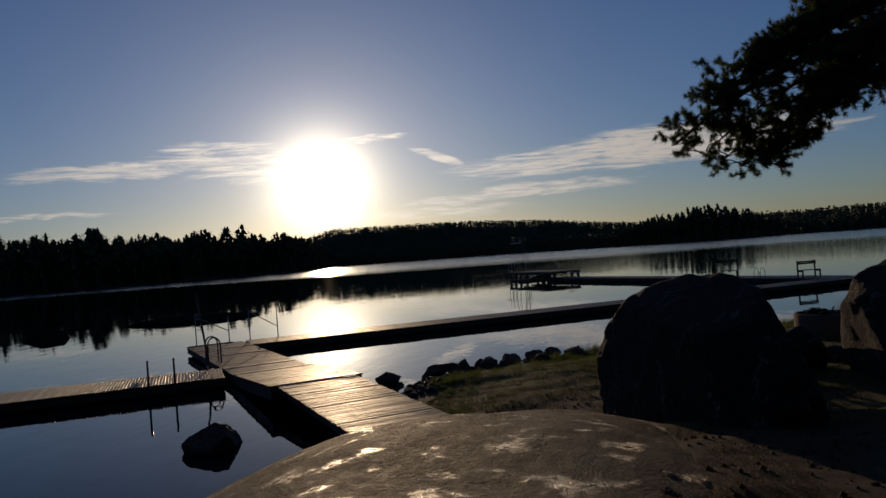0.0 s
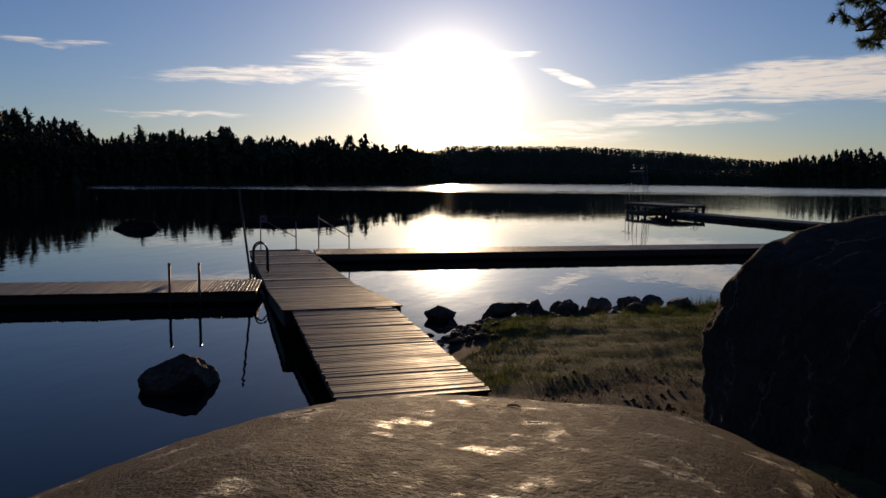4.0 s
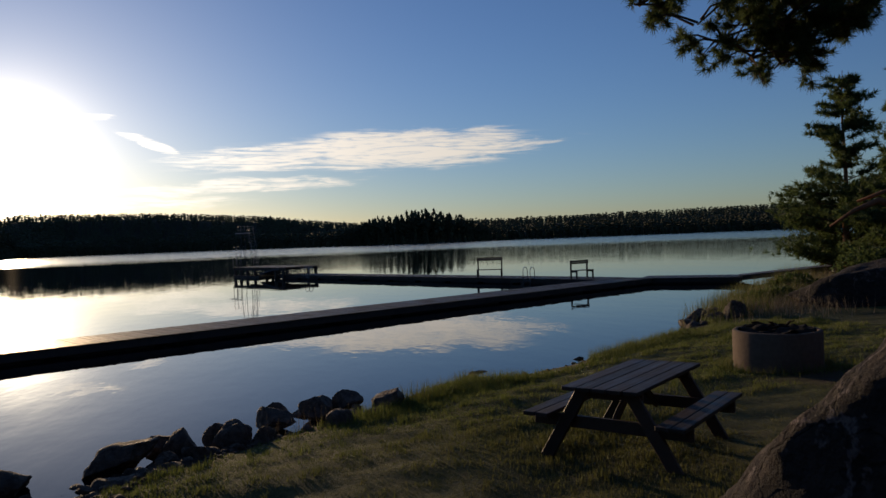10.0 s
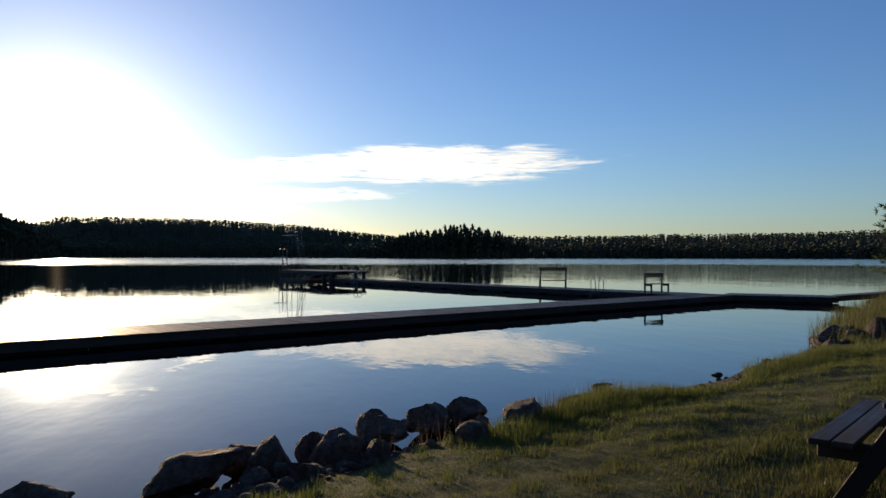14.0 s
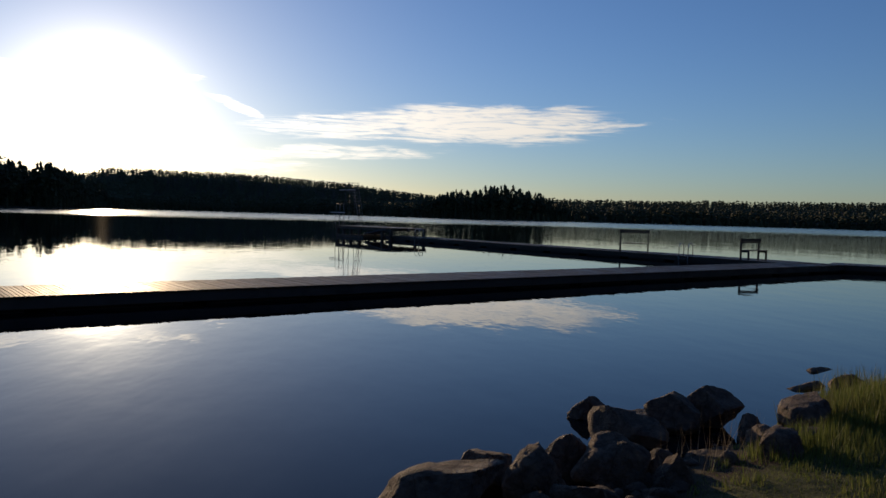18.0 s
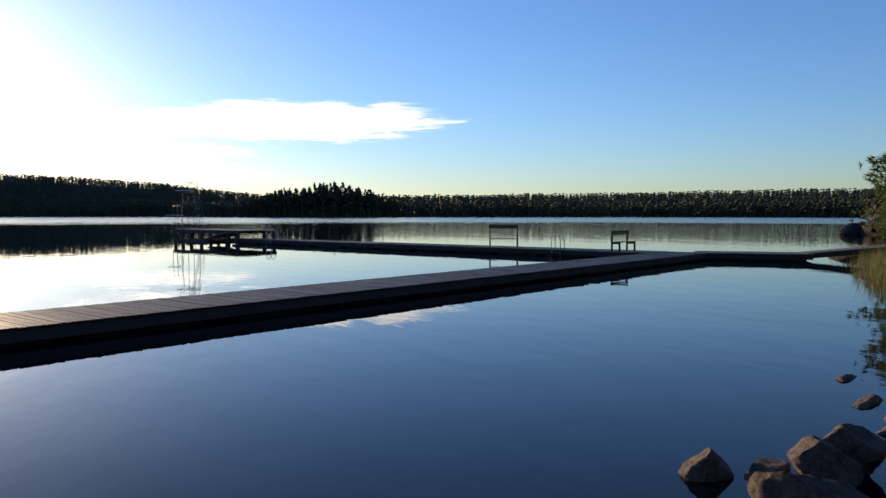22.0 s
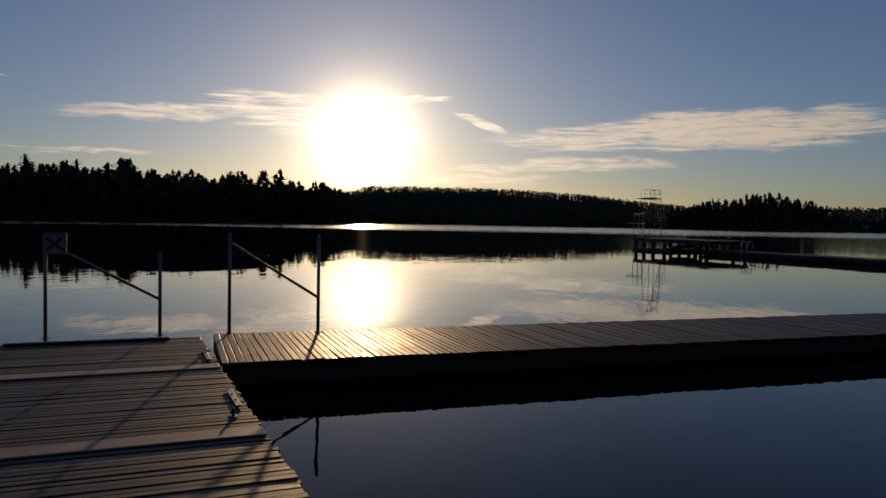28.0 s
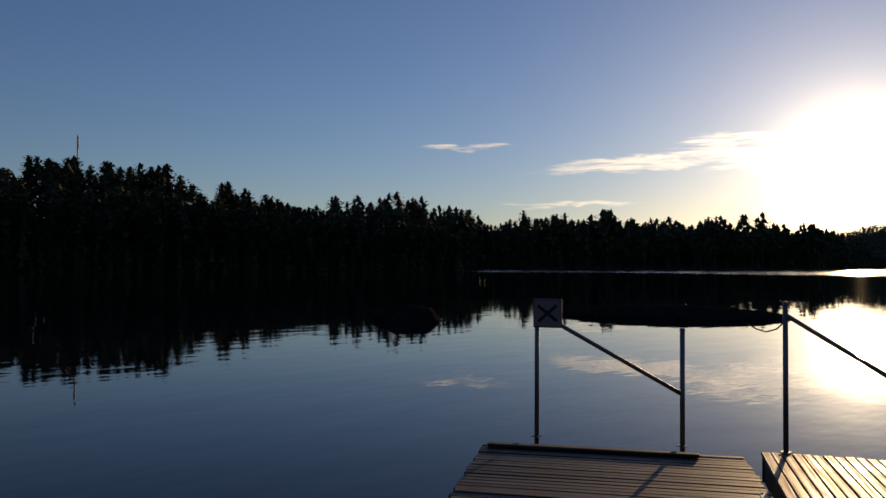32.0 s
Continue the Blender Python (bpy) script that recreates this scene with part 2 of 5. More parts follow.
def mat_ground():
    """Turf, trodden dirt with needles near the outcrop, shore mud."""
    m, k, b = material("ground")
    p = place(k)
    n1, n2, n3 = k.noise(p, 0.7, 5), k.noise(p, 7, 6, 0.65), k.noise(p, 55, 5, 0.7)
    turf = k.mix(k.ramp(n2, 0.3, 0.7), (0.048, 0.054, 0.018, 1), (0.11, 0.108, 0.036, 1))
    dirt = k.mix(k.ramp(n3, 0.3, 0.7), (0.026, 0.017, 0.011, 1), (0.088, 0.057, 0.037, 1))
    dirt = k.mix(k.ramp(n2, 0.42, 0.62, 0, 0.65), dirt, (0.055, 0.052, 0.02, 1))
    at = k.add("ShaderNodeAttribute")
    at.attribute_name = "dirt"
    f = k.ramp(k.math("ADD", at.outputs["Fac"], k.math("MULTIPLY", k.math("SUBTRACT", n1, 0.5), 0.9)), 0.35, 0.65)
    f = k.math("MAXIMUM", f, k.ramp(k.math("ADD", k.math("MULTIPLY", n2, 0.6), k.math("MULTIPLY", n1, 0.4)), 0.5, 0.62, 0, 0.7))
    col = k.mix(f, turf, dirt)
    wet = k.add("ShaderNodeAttribute")
    wet.attribute_name = "wet"
    col = k.mix(wet.outputs["Fac"], col, (0.030, 0.023, 0.017, 1))
    # forest floor away from the bathing place
    far = k.ramp(k.vec("LENGTH", k.vec("SUBTRACT", p, (5, 12, 0)), out=1), 45.0, 70.0)
    col = k.mix(far, col, (0.022, 0.024, 0.014, 1))
    k.put(b.inputs["Base Color"], col)
    b.inputs["Roughness"].default_value = 0.92
    b.inputs["Specular IOR Level"].default_value = 0.2
    h = k.math("ADD", n2, k.math("MULTIPLY", n3, 0.5))
    k.put(b.inputs["Normal"], k.bump(h, 0.8, 0.05))
    return m


def mat_water():
    m, k, b = material("water")
    p = place(k)
    dist = k.vec("LENGTH", k.vec("SUBTRACT", p, (0, 8, 0)), out=1)
    b.inputs["Base Color"].default_value = (0.003, 0.005, 0.008, 1)
    b.inputs["IOR"].default_value = 1.333
    b.inputs["Specular IOR Level"].default_value = 0.38
    small = k.noise(k.mapped(p, (1, 0.45, 1), rot=(0, 0, radians(12))), 1.6, 3, 0.5)
    swell = k.noise(k.mapped(p, (1, 0.35, 1), rot=(0, 0, radians(-9))), 0.28, 2, 0.5)
    calm = k.math("ADD", k.math("MULTIPLY", small, 0.45), swell)
    ruffle = k.noise(k.mapped(p, (1, 0.5, 1)), 1.1, 4, 0.6)
    # a wind-ruffled stretch far out on the lake
    edge = k.math("ADD", dist, k.math("MULTIPLY", k.math("SUBTRACT", k.noise(k.mapped(p, (0.35, 1, 1)), 0.02, 4), 0.5), 160.0))
    far = k.ramp(edge, RUFFLE[0], RUFFLE[1])
    # a light breeze on the open water, while the left shore lies calm
    px = k.add("ShaderNodeSeparateXYZ")
    k.put(px.inputs[0], p)
    breeze = k.math("MULTIPLY", k.ramp(px.outputs[0], -75.0, 5.0), k.ramp(dist, 35.0, 130.0))
    amount = k.math("ADD", k.math("MULTIPLY", far, RUFFLE[2]), k.math("MULTIPLY", breeze, BREEZE))
    h = k.math("ADD", calm, k.math("MULTIPLY", ruffle, amount))
    k.put(b.inputs["Normal"], k.bump(h, 1.0, WAVE))
    k.put(b.inputs["Roughness"], k.ramp(far, 0.0, 1.0, 0.012, 0.15))
    return m


WAVE = 0.010
BREEZE = 2.0
RUFFLE = (150.0, 240.0, 12.0)
M_WATER = mat_water()
M_GROUND = mat_ground()
M_DECK = mat_wood("weathered_deck", (0.026, 0.017, 0.012), (0.112, 0.074, 0.050), 0.55, "X", 0.25)
M_BEAM = mat_wood("dark_wet_beam", (0.035, 0.028, 0.022), (0.075, 0.06, 0.048), 0.7, "Y")
M_TABLE = mat_wood("stained_table", (0.028, 0.018, 0.014), (0.082, 0.054, 0.040), 0.6, "Y", 0.3)
M_ROCK = mat_rock("granite", (0.024, 0.020, 0.018), (0.062, 0.050, 0.044), (0.045, 0.041, 0.033), 0.0, 1.4, 0.9, 0.2, 0.08, 0.6, 0.9, 0.8)
M_OUTCROP = mat_rock("outcrop_granite", (0.017, 0.012, 0.009), (0.056, 0.038, 0.027), (0.034, 0.025, 0.018), 0.48, 1.1, 0.76, 0.2, 0.08, 0.15, 2.6)
M_WETROCK = mat_rock("shore_stone", (0.052, 0.039, 0.031), (0.19, 0.138, 0.102), (0.07, 0.053, 0.041), 0.35, 2.0, 0.85, 0.3, 0.06, 0.5, 1.0)
M_DARKROCK = mat_rock("lake_worn_rock", (0.014, 0.012, 0.011), (0.034, 0.028, 0.024), (0.02, 0.018, 0.015), 0.0, 1.0, 1.0, 0.0)
M_STEEL = mat_plain("galvanised_steel", (0.20, 0.19, 0.185), 0.5, 0.8, 30, 0.15, 0.1)
M_CHROME = mat_plain("stainless_tube", (0.55, 0.55, 0.56), 0.18, 1.0, 10, 0.05, 0.0)
M_DARKSTEEL = mat_plain("painted_steel", (0.05, 0.05, 0.055), 0.45, 0.3, 30, 0.2, 0.1)
M_CONCRETE = mat_plain("concrete", (0.14, 0.10, 0.072), 0.9, 0.0, 14, 0.3, 0.5, 0.2)
M_CHAR = mat_plain("charred_soil", (0.022, 0.02, 0.018), 0.95, 0.0, 8, 0.5, 0.9, 0.1)
M_BARK = mat_plain("bark", (0.10, 0.065, 0.045), 0.9, 0.0, 9, 0.4, 0.8, 0.2)
M_PINEBARK = mat_plain("orange_pine_bark", (0.26, 0.12, 0.06), 0.85, 0.0, 7, 0.4, 0.7, 0.2)


def mat_leaf(name, a, b_, rough=0.6, sub=0.0, worn=None):
    m, k, b = material(name)
    r = k.add("ShaderNodeNewGeometry").outputs["Random Per Island"]
    n = k.noise(place(k), 0.6, 3)
    col = k.mix(k.math("ADD", k.math("MULTIPLY", r, 0.7), k.math("MULTIPLY", n, 0.3)), (*a, 1), (*b_, 1))
    if worn:
        # trampled, half-dry turf round one spot
        away = k.vec("LENGTH", k.vec("MULTIPLY", k.vec("SUBTRACT", place(k), (5.6, 10.2, 0.4)), (0.8, 1, 0)), out=1)
        away = k.math("ADD", away, k.math("MULTIPLY", k.math("SUBTRACT", k.noise(place(k), 1.1, 4), 0.5), 3.0))
        col = k.mix(k.ramp(away, 5.2, 2.2, 0.0, 0.55), col, (*worn, 1))
    k.put(b.inputs["Base Color"], col)
    b.inputs["Roughness"].default_value = rough
    b.inputs["Specular IOR Level"].default_value = 0.25
    if sub:
        t = k.add("ShaderNodeBsdfTranslucent")
        k.put(t.inputs[0], col)
        mx = k.add("ShaderNodeMixShader")
        mx.inputs[0].default_value = sub
        k.tree.links.new(b.outputs[0], mx.inputs[1])
        k.tree.links.new(t.outputs[0], mx.inputs[2])
        o = [x for x in k.tree.nodes if x.type == "OUTPUT_MATERIAL"][0]
        k.tree.links.new(mx.outputs[0], o.inputs[0])
    return m


M_NEEDLE = mat_leaf("pine_needles", (0.05, 0.08, 0.03), (0.13, 0.16, 0.055), 0.6, 0.45)
M_SPRUCE = mat_leaf("spruce_needles", (0.05, 0.085, 0.03), (0.14, 0.18, 0.06), 0.6, 0.45)
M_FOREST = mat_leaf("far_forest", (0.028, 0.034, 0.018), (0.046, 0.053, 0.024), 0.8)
# distant hill trees: leaf colour paler and greyer, with air haze painted in
M_HAZED_HILL = mat_leaf("hazed_hill_forest", (0.042, 0.052, 0.032), (0.054, 0.066, 0.038), 1.0)
M_GRASS = mat_leaf("grass_blades", (0.055, 0.096, 0.018), (0.20, 0.21, 0.062), 0.55, 0.45, (0.095, 0.082, 0.036))
M_REED = mat_leaf("dry_reeds", (0.05, 0.09, 0.02), (0.20, 0.185, 0.065), 0.6, 0.4)


# ---- mesh helpers ----
def obj(name, bm, mat, parent=None, m=None, smooth=False):
    me = bpy.data.meshes.new(name)
    bm.to_mesh(me)
    bm.free()
    if smooth:
        me.shade_smooth()
    me.materials.append(mat)
    ob = new(name, me)
    if parent:
        ob.parent = parent
    if m is not None:
        ob.matrix_basis = m
    return ob


def part(name, bm, mat, parent, label="", m=None, smooth=False):
    ob = obj(name, bm, mat, parent, m, smooth)
    return tagged(ob, label) if label else ob


def from_arrays(name, verts, faces, mat, smooth=False):
    """A mesh object out of numpy vertices (n, 3) and faces (m, 3 or 4)."""
    verts, faces = np.asarray(verts, np.float32), np.asarray(faces, np.int32)
    me = bpy.data.meshes.new(name)
    k = faces.shape[1]
    me.vertices.add(len(verts))
    me.vertices.foreach_set("co", verts.ravel())
    me.loops.add(faces.size)
    me.loops.foreach_set("vertex_index", faces.ravel())
    me.polygons.add(len(faces))
    me.polygons.foreach_set("loop_start", np.arange(0, faces.size, k, dtype=np.int32))
    me.update(calc_edges=True)
    me.validate()
    me.polygons.foreach_set("use_smooth", np.full(len(me.polygons), smooth))
    me.materials.append(mat)
    return new(name, me)


def box(sx, sy, sz, bevel=0.0, at=(0, 0, 0), bm=None, seg=1):
    """A box of that size centred on at, edges bevelled, added to bm."""
    tmp = bmesh.new()
    bmesh.ops.create_cube(tmp, size=1.0)
    bmesh.ops.scale(tmp, vec=(sx, sy, sz), verts=tmp.verts)
    if bevel:
        bmesh.ops.bevel(tmp, geom=tmp.edges[:], offset=bevel, segments=seg, affect="EDGES")
    bmesh.ops.translate(tmp, vec=at, verts=tmp.verts)
    return join(bm, tmp)


def join(bm, tmp):
    if bm is None:
        return tmp
    me = bpy.data.meshes.new("tmp")
    tmp.to_mesh(me)
    tmp.free()
    bm.from_mesh(me)
    bpy.data.meshes.remove(me)
    return bm


def tube(points, radius, seg=8, bm=None, caps=True):
    """A tube along points; radius one number or one for each point."""
    bm = bm or bmesh.new()
    pts = [Vector(p) for p in points]
    rad = radius if isinstance(radius, (list, tuple)) else [radius] * len(pts)
    rings, side = [], None
    for i, p in enumerate(pts):
        way = (pts[min(i + 1, len(pts) - 1)] - pts[max(i - 1, 0)]).normalized()
        ref = side if side is not None else (Vector((0, 0, 1)) if abs(way.z) < 0.9 else Vector((1, 0, 0)))
        b = way.cross(ref).normalized() if side is None else (side - way * side.dot(way)).normalized()
        side = b
        c = way.cross(b)
        rings.append([bm.verts.new(p + (b * math.cos(a) + c * math.sin(a)) * rad[i]) for a in [2 * math.pi * j / seg for j in range(seg)]])
    for r0, r1 in zip(rings, rings[1:]):
        for j in range(seg):
            bm.faces.new((r0[j], r0[(j + 1) % seg], r1[(j + 1) % seg], r1[j]))
    if caps:
        bm.faces.new(rings[0][::-1])
        bm.faces.new(rings[-1])
    bm.normal_update()
    return bm


def thing(name, m, label, category, group="", kind=""):
    """An Empty at the thing's base."""
    ob = new(name)
    ob.empty_display_size = 0.2
    ob.matrix_basis = m
    return tagged(ob, label, category, group, kind)


def axes(origin, along, up=(0, 0, 1)):
    """A pose with its y axis along a direction."""
    y = Vector(along).normalized()
    x = y.cross(Vector(up)).normalized()
    z = x.cross(y)
    m = Matrix((x, y, z)).transposed().to_4x4()
    m.translation = Vector(origin)
    return m


# ---- lie of the land ----
SHORE = [(-1.6, 5.2), (-0.9, 6.4), (-0.35, 7.4), (-0.1, 9.0), (-0.1, 11.0), (-0.5, 12.5), (-0.2, 13.4), (0.46, 14.1), (1.49, 14.95), (3.14, 15.75), (4.27, 16.9), (5.86, 17.6),
         (8.2, 19.0), (10.04, 20.35), (12.0, 21.9), (12.9, 23.0), (15.5, 26.0), (19.1, 29.7), (23.5, 33.5), (27, 38), (34, 43), (48, 50), (66, 57), (62, 65.5), (70, 72), (98, 78), (170, 98)]
FAR = [(50, 600), (42, 640), (35, 650), (28, 640), (20, 620), (12, 590), (6, 620), (0, 740), (-10, 790), (-16, 720), (-19, 430), (-24, 380), (-30, 350), (-36, 330), (-42, 320), (-43, 300),
       (-43.5, 215), (-50, 205), (-58, 195), (-68, 180), (-80, 160), (-100, 115), (-125, 60)]
LAKE = SHORE + [(r * math.sin(radians(a)), 10 + r * math.cos(radians(a))) for a, r in FAR] + [(-28, -16), (-12, -9), (-5.5, -5), (-3.1, 0.5), (-2.5, 3.0)]
HILL = [(-180, 8), (-80, 11), (-67, 12.5), (-63, 15), (-59, 9), (-55, 4), (-50, 4), (-43.2, 6.5), (-41, 12), (-30, 16), (-20, 18), (-16, 37), (-8, 37), (0, 30), (5, 22), (10, 16), (18, 15), (24, 16), (30, 17), (36, 18), (44, 19), (52, 18), (60, 12), (180, 8)]


def lake_distance(x, y):
    """Distance to the waterline: positive on land, negative on the lake."""
    best = np.full(x.shape, 1e9)
    inside = np.zeros(x.shape, bool)
    pts = LAKE + LAKE[:1]
    for (x0, y0), (x1, y1) in zip(pts, pts[1:]):
        dx, dy = x1 - x0, y1 - y0
        t = np.clip(((x - x0) * dx + (y - y0) * dy) / (dx * dx + dy * dy), 0, 1)
        best = np.minimum(best, np.hypot(x - x0 - t * dx, y - y0 - t * dy))
        if dy:
            inside ^= ((y0 > y) != (y1 > y)) & (x < dx * (y - y0) / dy + x0)
    return np.where(inside, -best, best)


def waves(x, y, k, seed):
    """Cheap smooth noise of about unit size."""
    r = np.random.RandomState(seed)
    z = np.zeros(np.shape(x))
    for _ in range(6):
        a, f, p = r.uniform(0, 6.28), k * r.uniform(0.6, 1.7), r.uniform(0, 6.28)
        z = z + np.sin((x * np.cos(a) + y * np.sin(a)) * f + p)
    return z / 3.0


def ground_height(x, y):
    x, y = np.asarray(x, float), np.asarray(y, float)
    s = lake_distance(x, y) + 0.12 * waves(x, y, 1.9, 3)
    land = 0.02 + 0.32 * (1 - np.exp(-np.maximum(s, 0) / 1.1)) + 0.018 * np.minimum(np.maximum(s, 0), 30) + 0.02 * waves(x, y, 2.6, 5) * np.clip(s, 0, 1)
    az = np.degrees(np.arctan2(x, y - 10))
    far = np.clip((s - 25) / 230, 0, 1)
    hill = np.interp(az, [h[0] for h in HILL], [h[1] for h in HILL])
    dist = np.hypot(x, y - 10)
    near = az < -43.1
    far = np.where(near, np.clip((s - 8) / 60, 0, 1), far)
    hill = hill * (1 + 0.12 * waves(x, y, 0.012, 9)) * np.clip((dist - 100) / np.where(near, 60, 200), 0, 1)
    land = land + hill * far * far * (3 - 2 * far)
    bank = np.interp(y, [-9, 0, 3, 5, 6.5, 9], [1.2, 1.12, 0.98, 0.76, 0.5, 0.0])
    side = np.clip((x - 2.6) / 1.6, 0, 1) * np.clip((30 - x) / 12, 0, 1)
    land = np.maximum(land, bank * side * side * (3 - 2 * side) + 0.03 * waves(x, y, 3.1, 17) * side)
    land = land + 0.012 * waves(x, y, 7.5, 15) * np.clip(s - 0.4, 0, 1)
    bed = -np.minimum(2.5, 0.03 + 0.22 * np.maximum(-s, 0))
    return np.where(s > 0, land, bed)


RIDGE = [(-9, 1.2), (-6, 1.5), (-4.6, 1.53), (-1.8, 1.42), (1.3, 1.22), (3.3, 1.17), (4.7, 1.04), (5.5, 0.91), (6.3, 0.74), (7.0, 0.55), (7.6, 0.30), (8.3, -0.2)]


def rock_height(x, y):
    """The smooth ice-worn outcrop that the walk starts on."""
    x, y = np.asarray(x, float), np.asarray(y, float)
    top = np.interp(y, [p[0] for p in RIDGE], [p[1] for p in RIDGE])
    left = np.clip((1.7 - x) / 3.9, 0, 2)
    right = np.clip((x - 2.6) / 3.0, 0, 2)
    z = top - 1.25 * left ** 2.1 - 1.0 * right ** 2.2
    return z + 0.02 * waves(x, y, 2.2, 11) + 0.008 * waves(x, y, 6.5, 12) + 0.0035 * waves(x, y, 15, 13) + 0.002 * waves(x, y, 31, 14)


def surface(x, y):
    return float(max(ground_height(x, y), rock_height(x, y) if -9 < y < 8.3 and -4 < x < 6.4 else -9))


def spread(lo, a, b, hi, fine, grow=1.14):
    v = list(np.arange(a, b, fine))
    step, p = fine, b
    while p < hi:
        v.append(p)
        step = min(step * grow, 15.0)
        p += step
    step, p = fine, a
    while True:
        step = min(step * grow, 15.0)
        p -= step
        if p < lo:
            break
        v.insert(0, p)
    return np.array(v)


def make_ground():
    gx, gy = spread(-1100, -3, 13, 1100, 0.13, 1.11), spread(-300, -1, 20, 1400, 0.13, 1.11)
    X, Y = np.meshgrid(gx, gy, indexing="ij")
    Z = ground_height(X, Y)
    nx, ny = X.shape
    i = np.arange(nx * ny).reshape(nx, ny)
    f = np.stack([i[:-1, :-1], i[1:, :-1], i[1:, 1:], i[:-1, 1:]], -1).reshape(-1, 4)
    ob = from_arrays("ground", np.stack([X, Y, Z], -1).reshape(-1, 3), f, M_GROUND, True)
    s = lake_distance(X, Y)
    # bare earth: round the outcrop and boulder, on the worn path, at the water's edge
    bare = np.maximum(np.clip(1.25 - np.hypot((X - 3.4) / 2.5, (Y - 7.1) / 2.2), 0, 1) * 1.3, np.clip(1 - np.abs(s) / 0.5, 0, 1))
    bare = np.maximum(bare, np.clip(1.2 - np.hypot((X - 13.5) / 6.0, (Y - 13.2) / 2.8), 0, 1))
    bare = np.maximum(bare, np.clip(1.6 - np.abs(s) / 0.6, 0, 1) * ((X > 5.0) & (X < 13.5)))
    bare = np.maximum(bare, np.clip((5.6 - Y) / 1.5, 0, 1) * (X > 2.4))
    bare = np.maximum(bare, np.clip(1.6 - np.maximum(s, 0) / 0.75, 0, 1) * (X < 3.8))
    bare = np.where(s < 0.05, 1.0, bare)
    a = ob.data.attributes.new("dirt", "FLOAT", "POINT")
    a.data.foreach_set("value", bare.ravel().astype(np.float32))
    a = ob.data.attributes.new("wet", "FLOAT", "POINT")
    a.data.foreach_set("value", (np.clip(1.25 - np.maximum(s, 0) / (0.45 + 0.55 * (X < 1.2)), 0, 1) * 0.85).ravel().astype(np.float32))
    return tagged(ob, "mown lakeside turf with bare earth and lake bed", "ground", kind="structure")


LAKE_Z = -0.028


def make_water():
    n = 48
    ang = np.linspace(0, 2 * np.pi, n, endpoint=False)
    v = [(0, 300, LAKE_Z)] + [(1500 * math.cos(a), 300 + 1500 * math.sin(a), LAKE_Z) for a in ang]
    bm = bmesh.new()
    vs = [bm.verts.new(p) for p in v]
    for j in range(n):
        bm.faces.new((vs[0], vs[1 + j], vs[1 + (j + 1) % n]))
    return tagged(obj("water", bm, M_WATER), "calm dark lake water mirroring the sky", "lake", kind="structure")


def make_outcrop():
    gx, gy = np.arange(-3.4, 6.4, 0.05), np.arange(-9, 8.4, 0.05)
    X, Y = np.meshgrid(gx, gy, indexing="ij")
    Z = rock_height(X, Y)
    low = np.minimum(ground_height(X, Y), 0.0) - 0.35
    keep = Z > low
    i = np.arange(X.size).reshape(X.shape)
    f = np.stack([i[:-1, :-1], i[1:, :-1], i[1:, 1:], i[:-1, 1:]], -1).reshape(-1, 4)
    ok = keep.ravel()[f].any(1)
    ob = from_arrays("rock_outcrop", np.stack([X, Y, np.maximum(Z, low)], -1).reshape(-1, 3), f[ok], M_OUTCROP, True)
    return tagged(ob, "smooth worn granite outcrop sloping into the lake", "rock")


def boulder(name, at, size, seed, mat, label, turn=0.0, rough=0.22, sub=4, category="boulder", group="", cuts=9, deep=0.60, tilt=(0, 0), crisp=0, shallow=0.9, faces=()):
    """A broken, worn stone: flat facets cut from a ball, then roughened. at is its middle."""
    r = random.Random(seed)
    bm = bmesh.new()
    bmesh.ops.create_icosphere(bm, subdivisions=sub, radius=1.0)
    planes = [(Vector((r.gauss(0, 1), r.gauss(0, 1), r.gauss(0, 0.9))).normalized(), r.uniform(deep, shallow)) for _ in range(cuts)]
    for v in bm.verts:
        p = v.co.copy()
        for _ in range(2):
            for n, d in planes:
                e = p.dot(n) - d
                if e > 0:
                    p -= n * e * 0.97
        w = noise.fractal(p * 1.2 + Vector((seed * 3.1, seed, 0)), 0.9, 2.0, 4) * rough * 0.35
        w += noise.fractal(p * 5.0 + Vector((seed, 0, seed)), 0.8, 2.0, 4) * rough * 0.13
        v.co = p * (1 + w)
        v.co.x *= size[0]
        v.co.y *= size[1]
        v.co.z *= size[2]
        for n, d in faces:
            e = v.co.dot(n) - d * (1 + 0.6 * w)
            if e > 0:
                v.co -= n * e * 0.93
    ob = obj(name, bm, mat, smooth=True)
    if crisp:
        ob.data.set_sharp_from_angle(angle=radians(crisp))
    ob.matrix_basis = pose(*at, tilt[0], tilt[1], turn)
    return tagged(ob, label, category, group)


# ---- jetties ----
D = 0.28
plank_meshes = {}


def plank_mesh(width, w=0.069, h=0.032):
    key = (round(width, 2), w)
    if key not in plank_meshes:
        bm = box(width, w, h, 0.0045)
        me = bpy.data.meshes.new("plank")
        bm.to_mesh(me)
        bm.free()
        me.materials.append(M_DECK)
        plank_meshes[key] = me
    return plank_meshes[key]


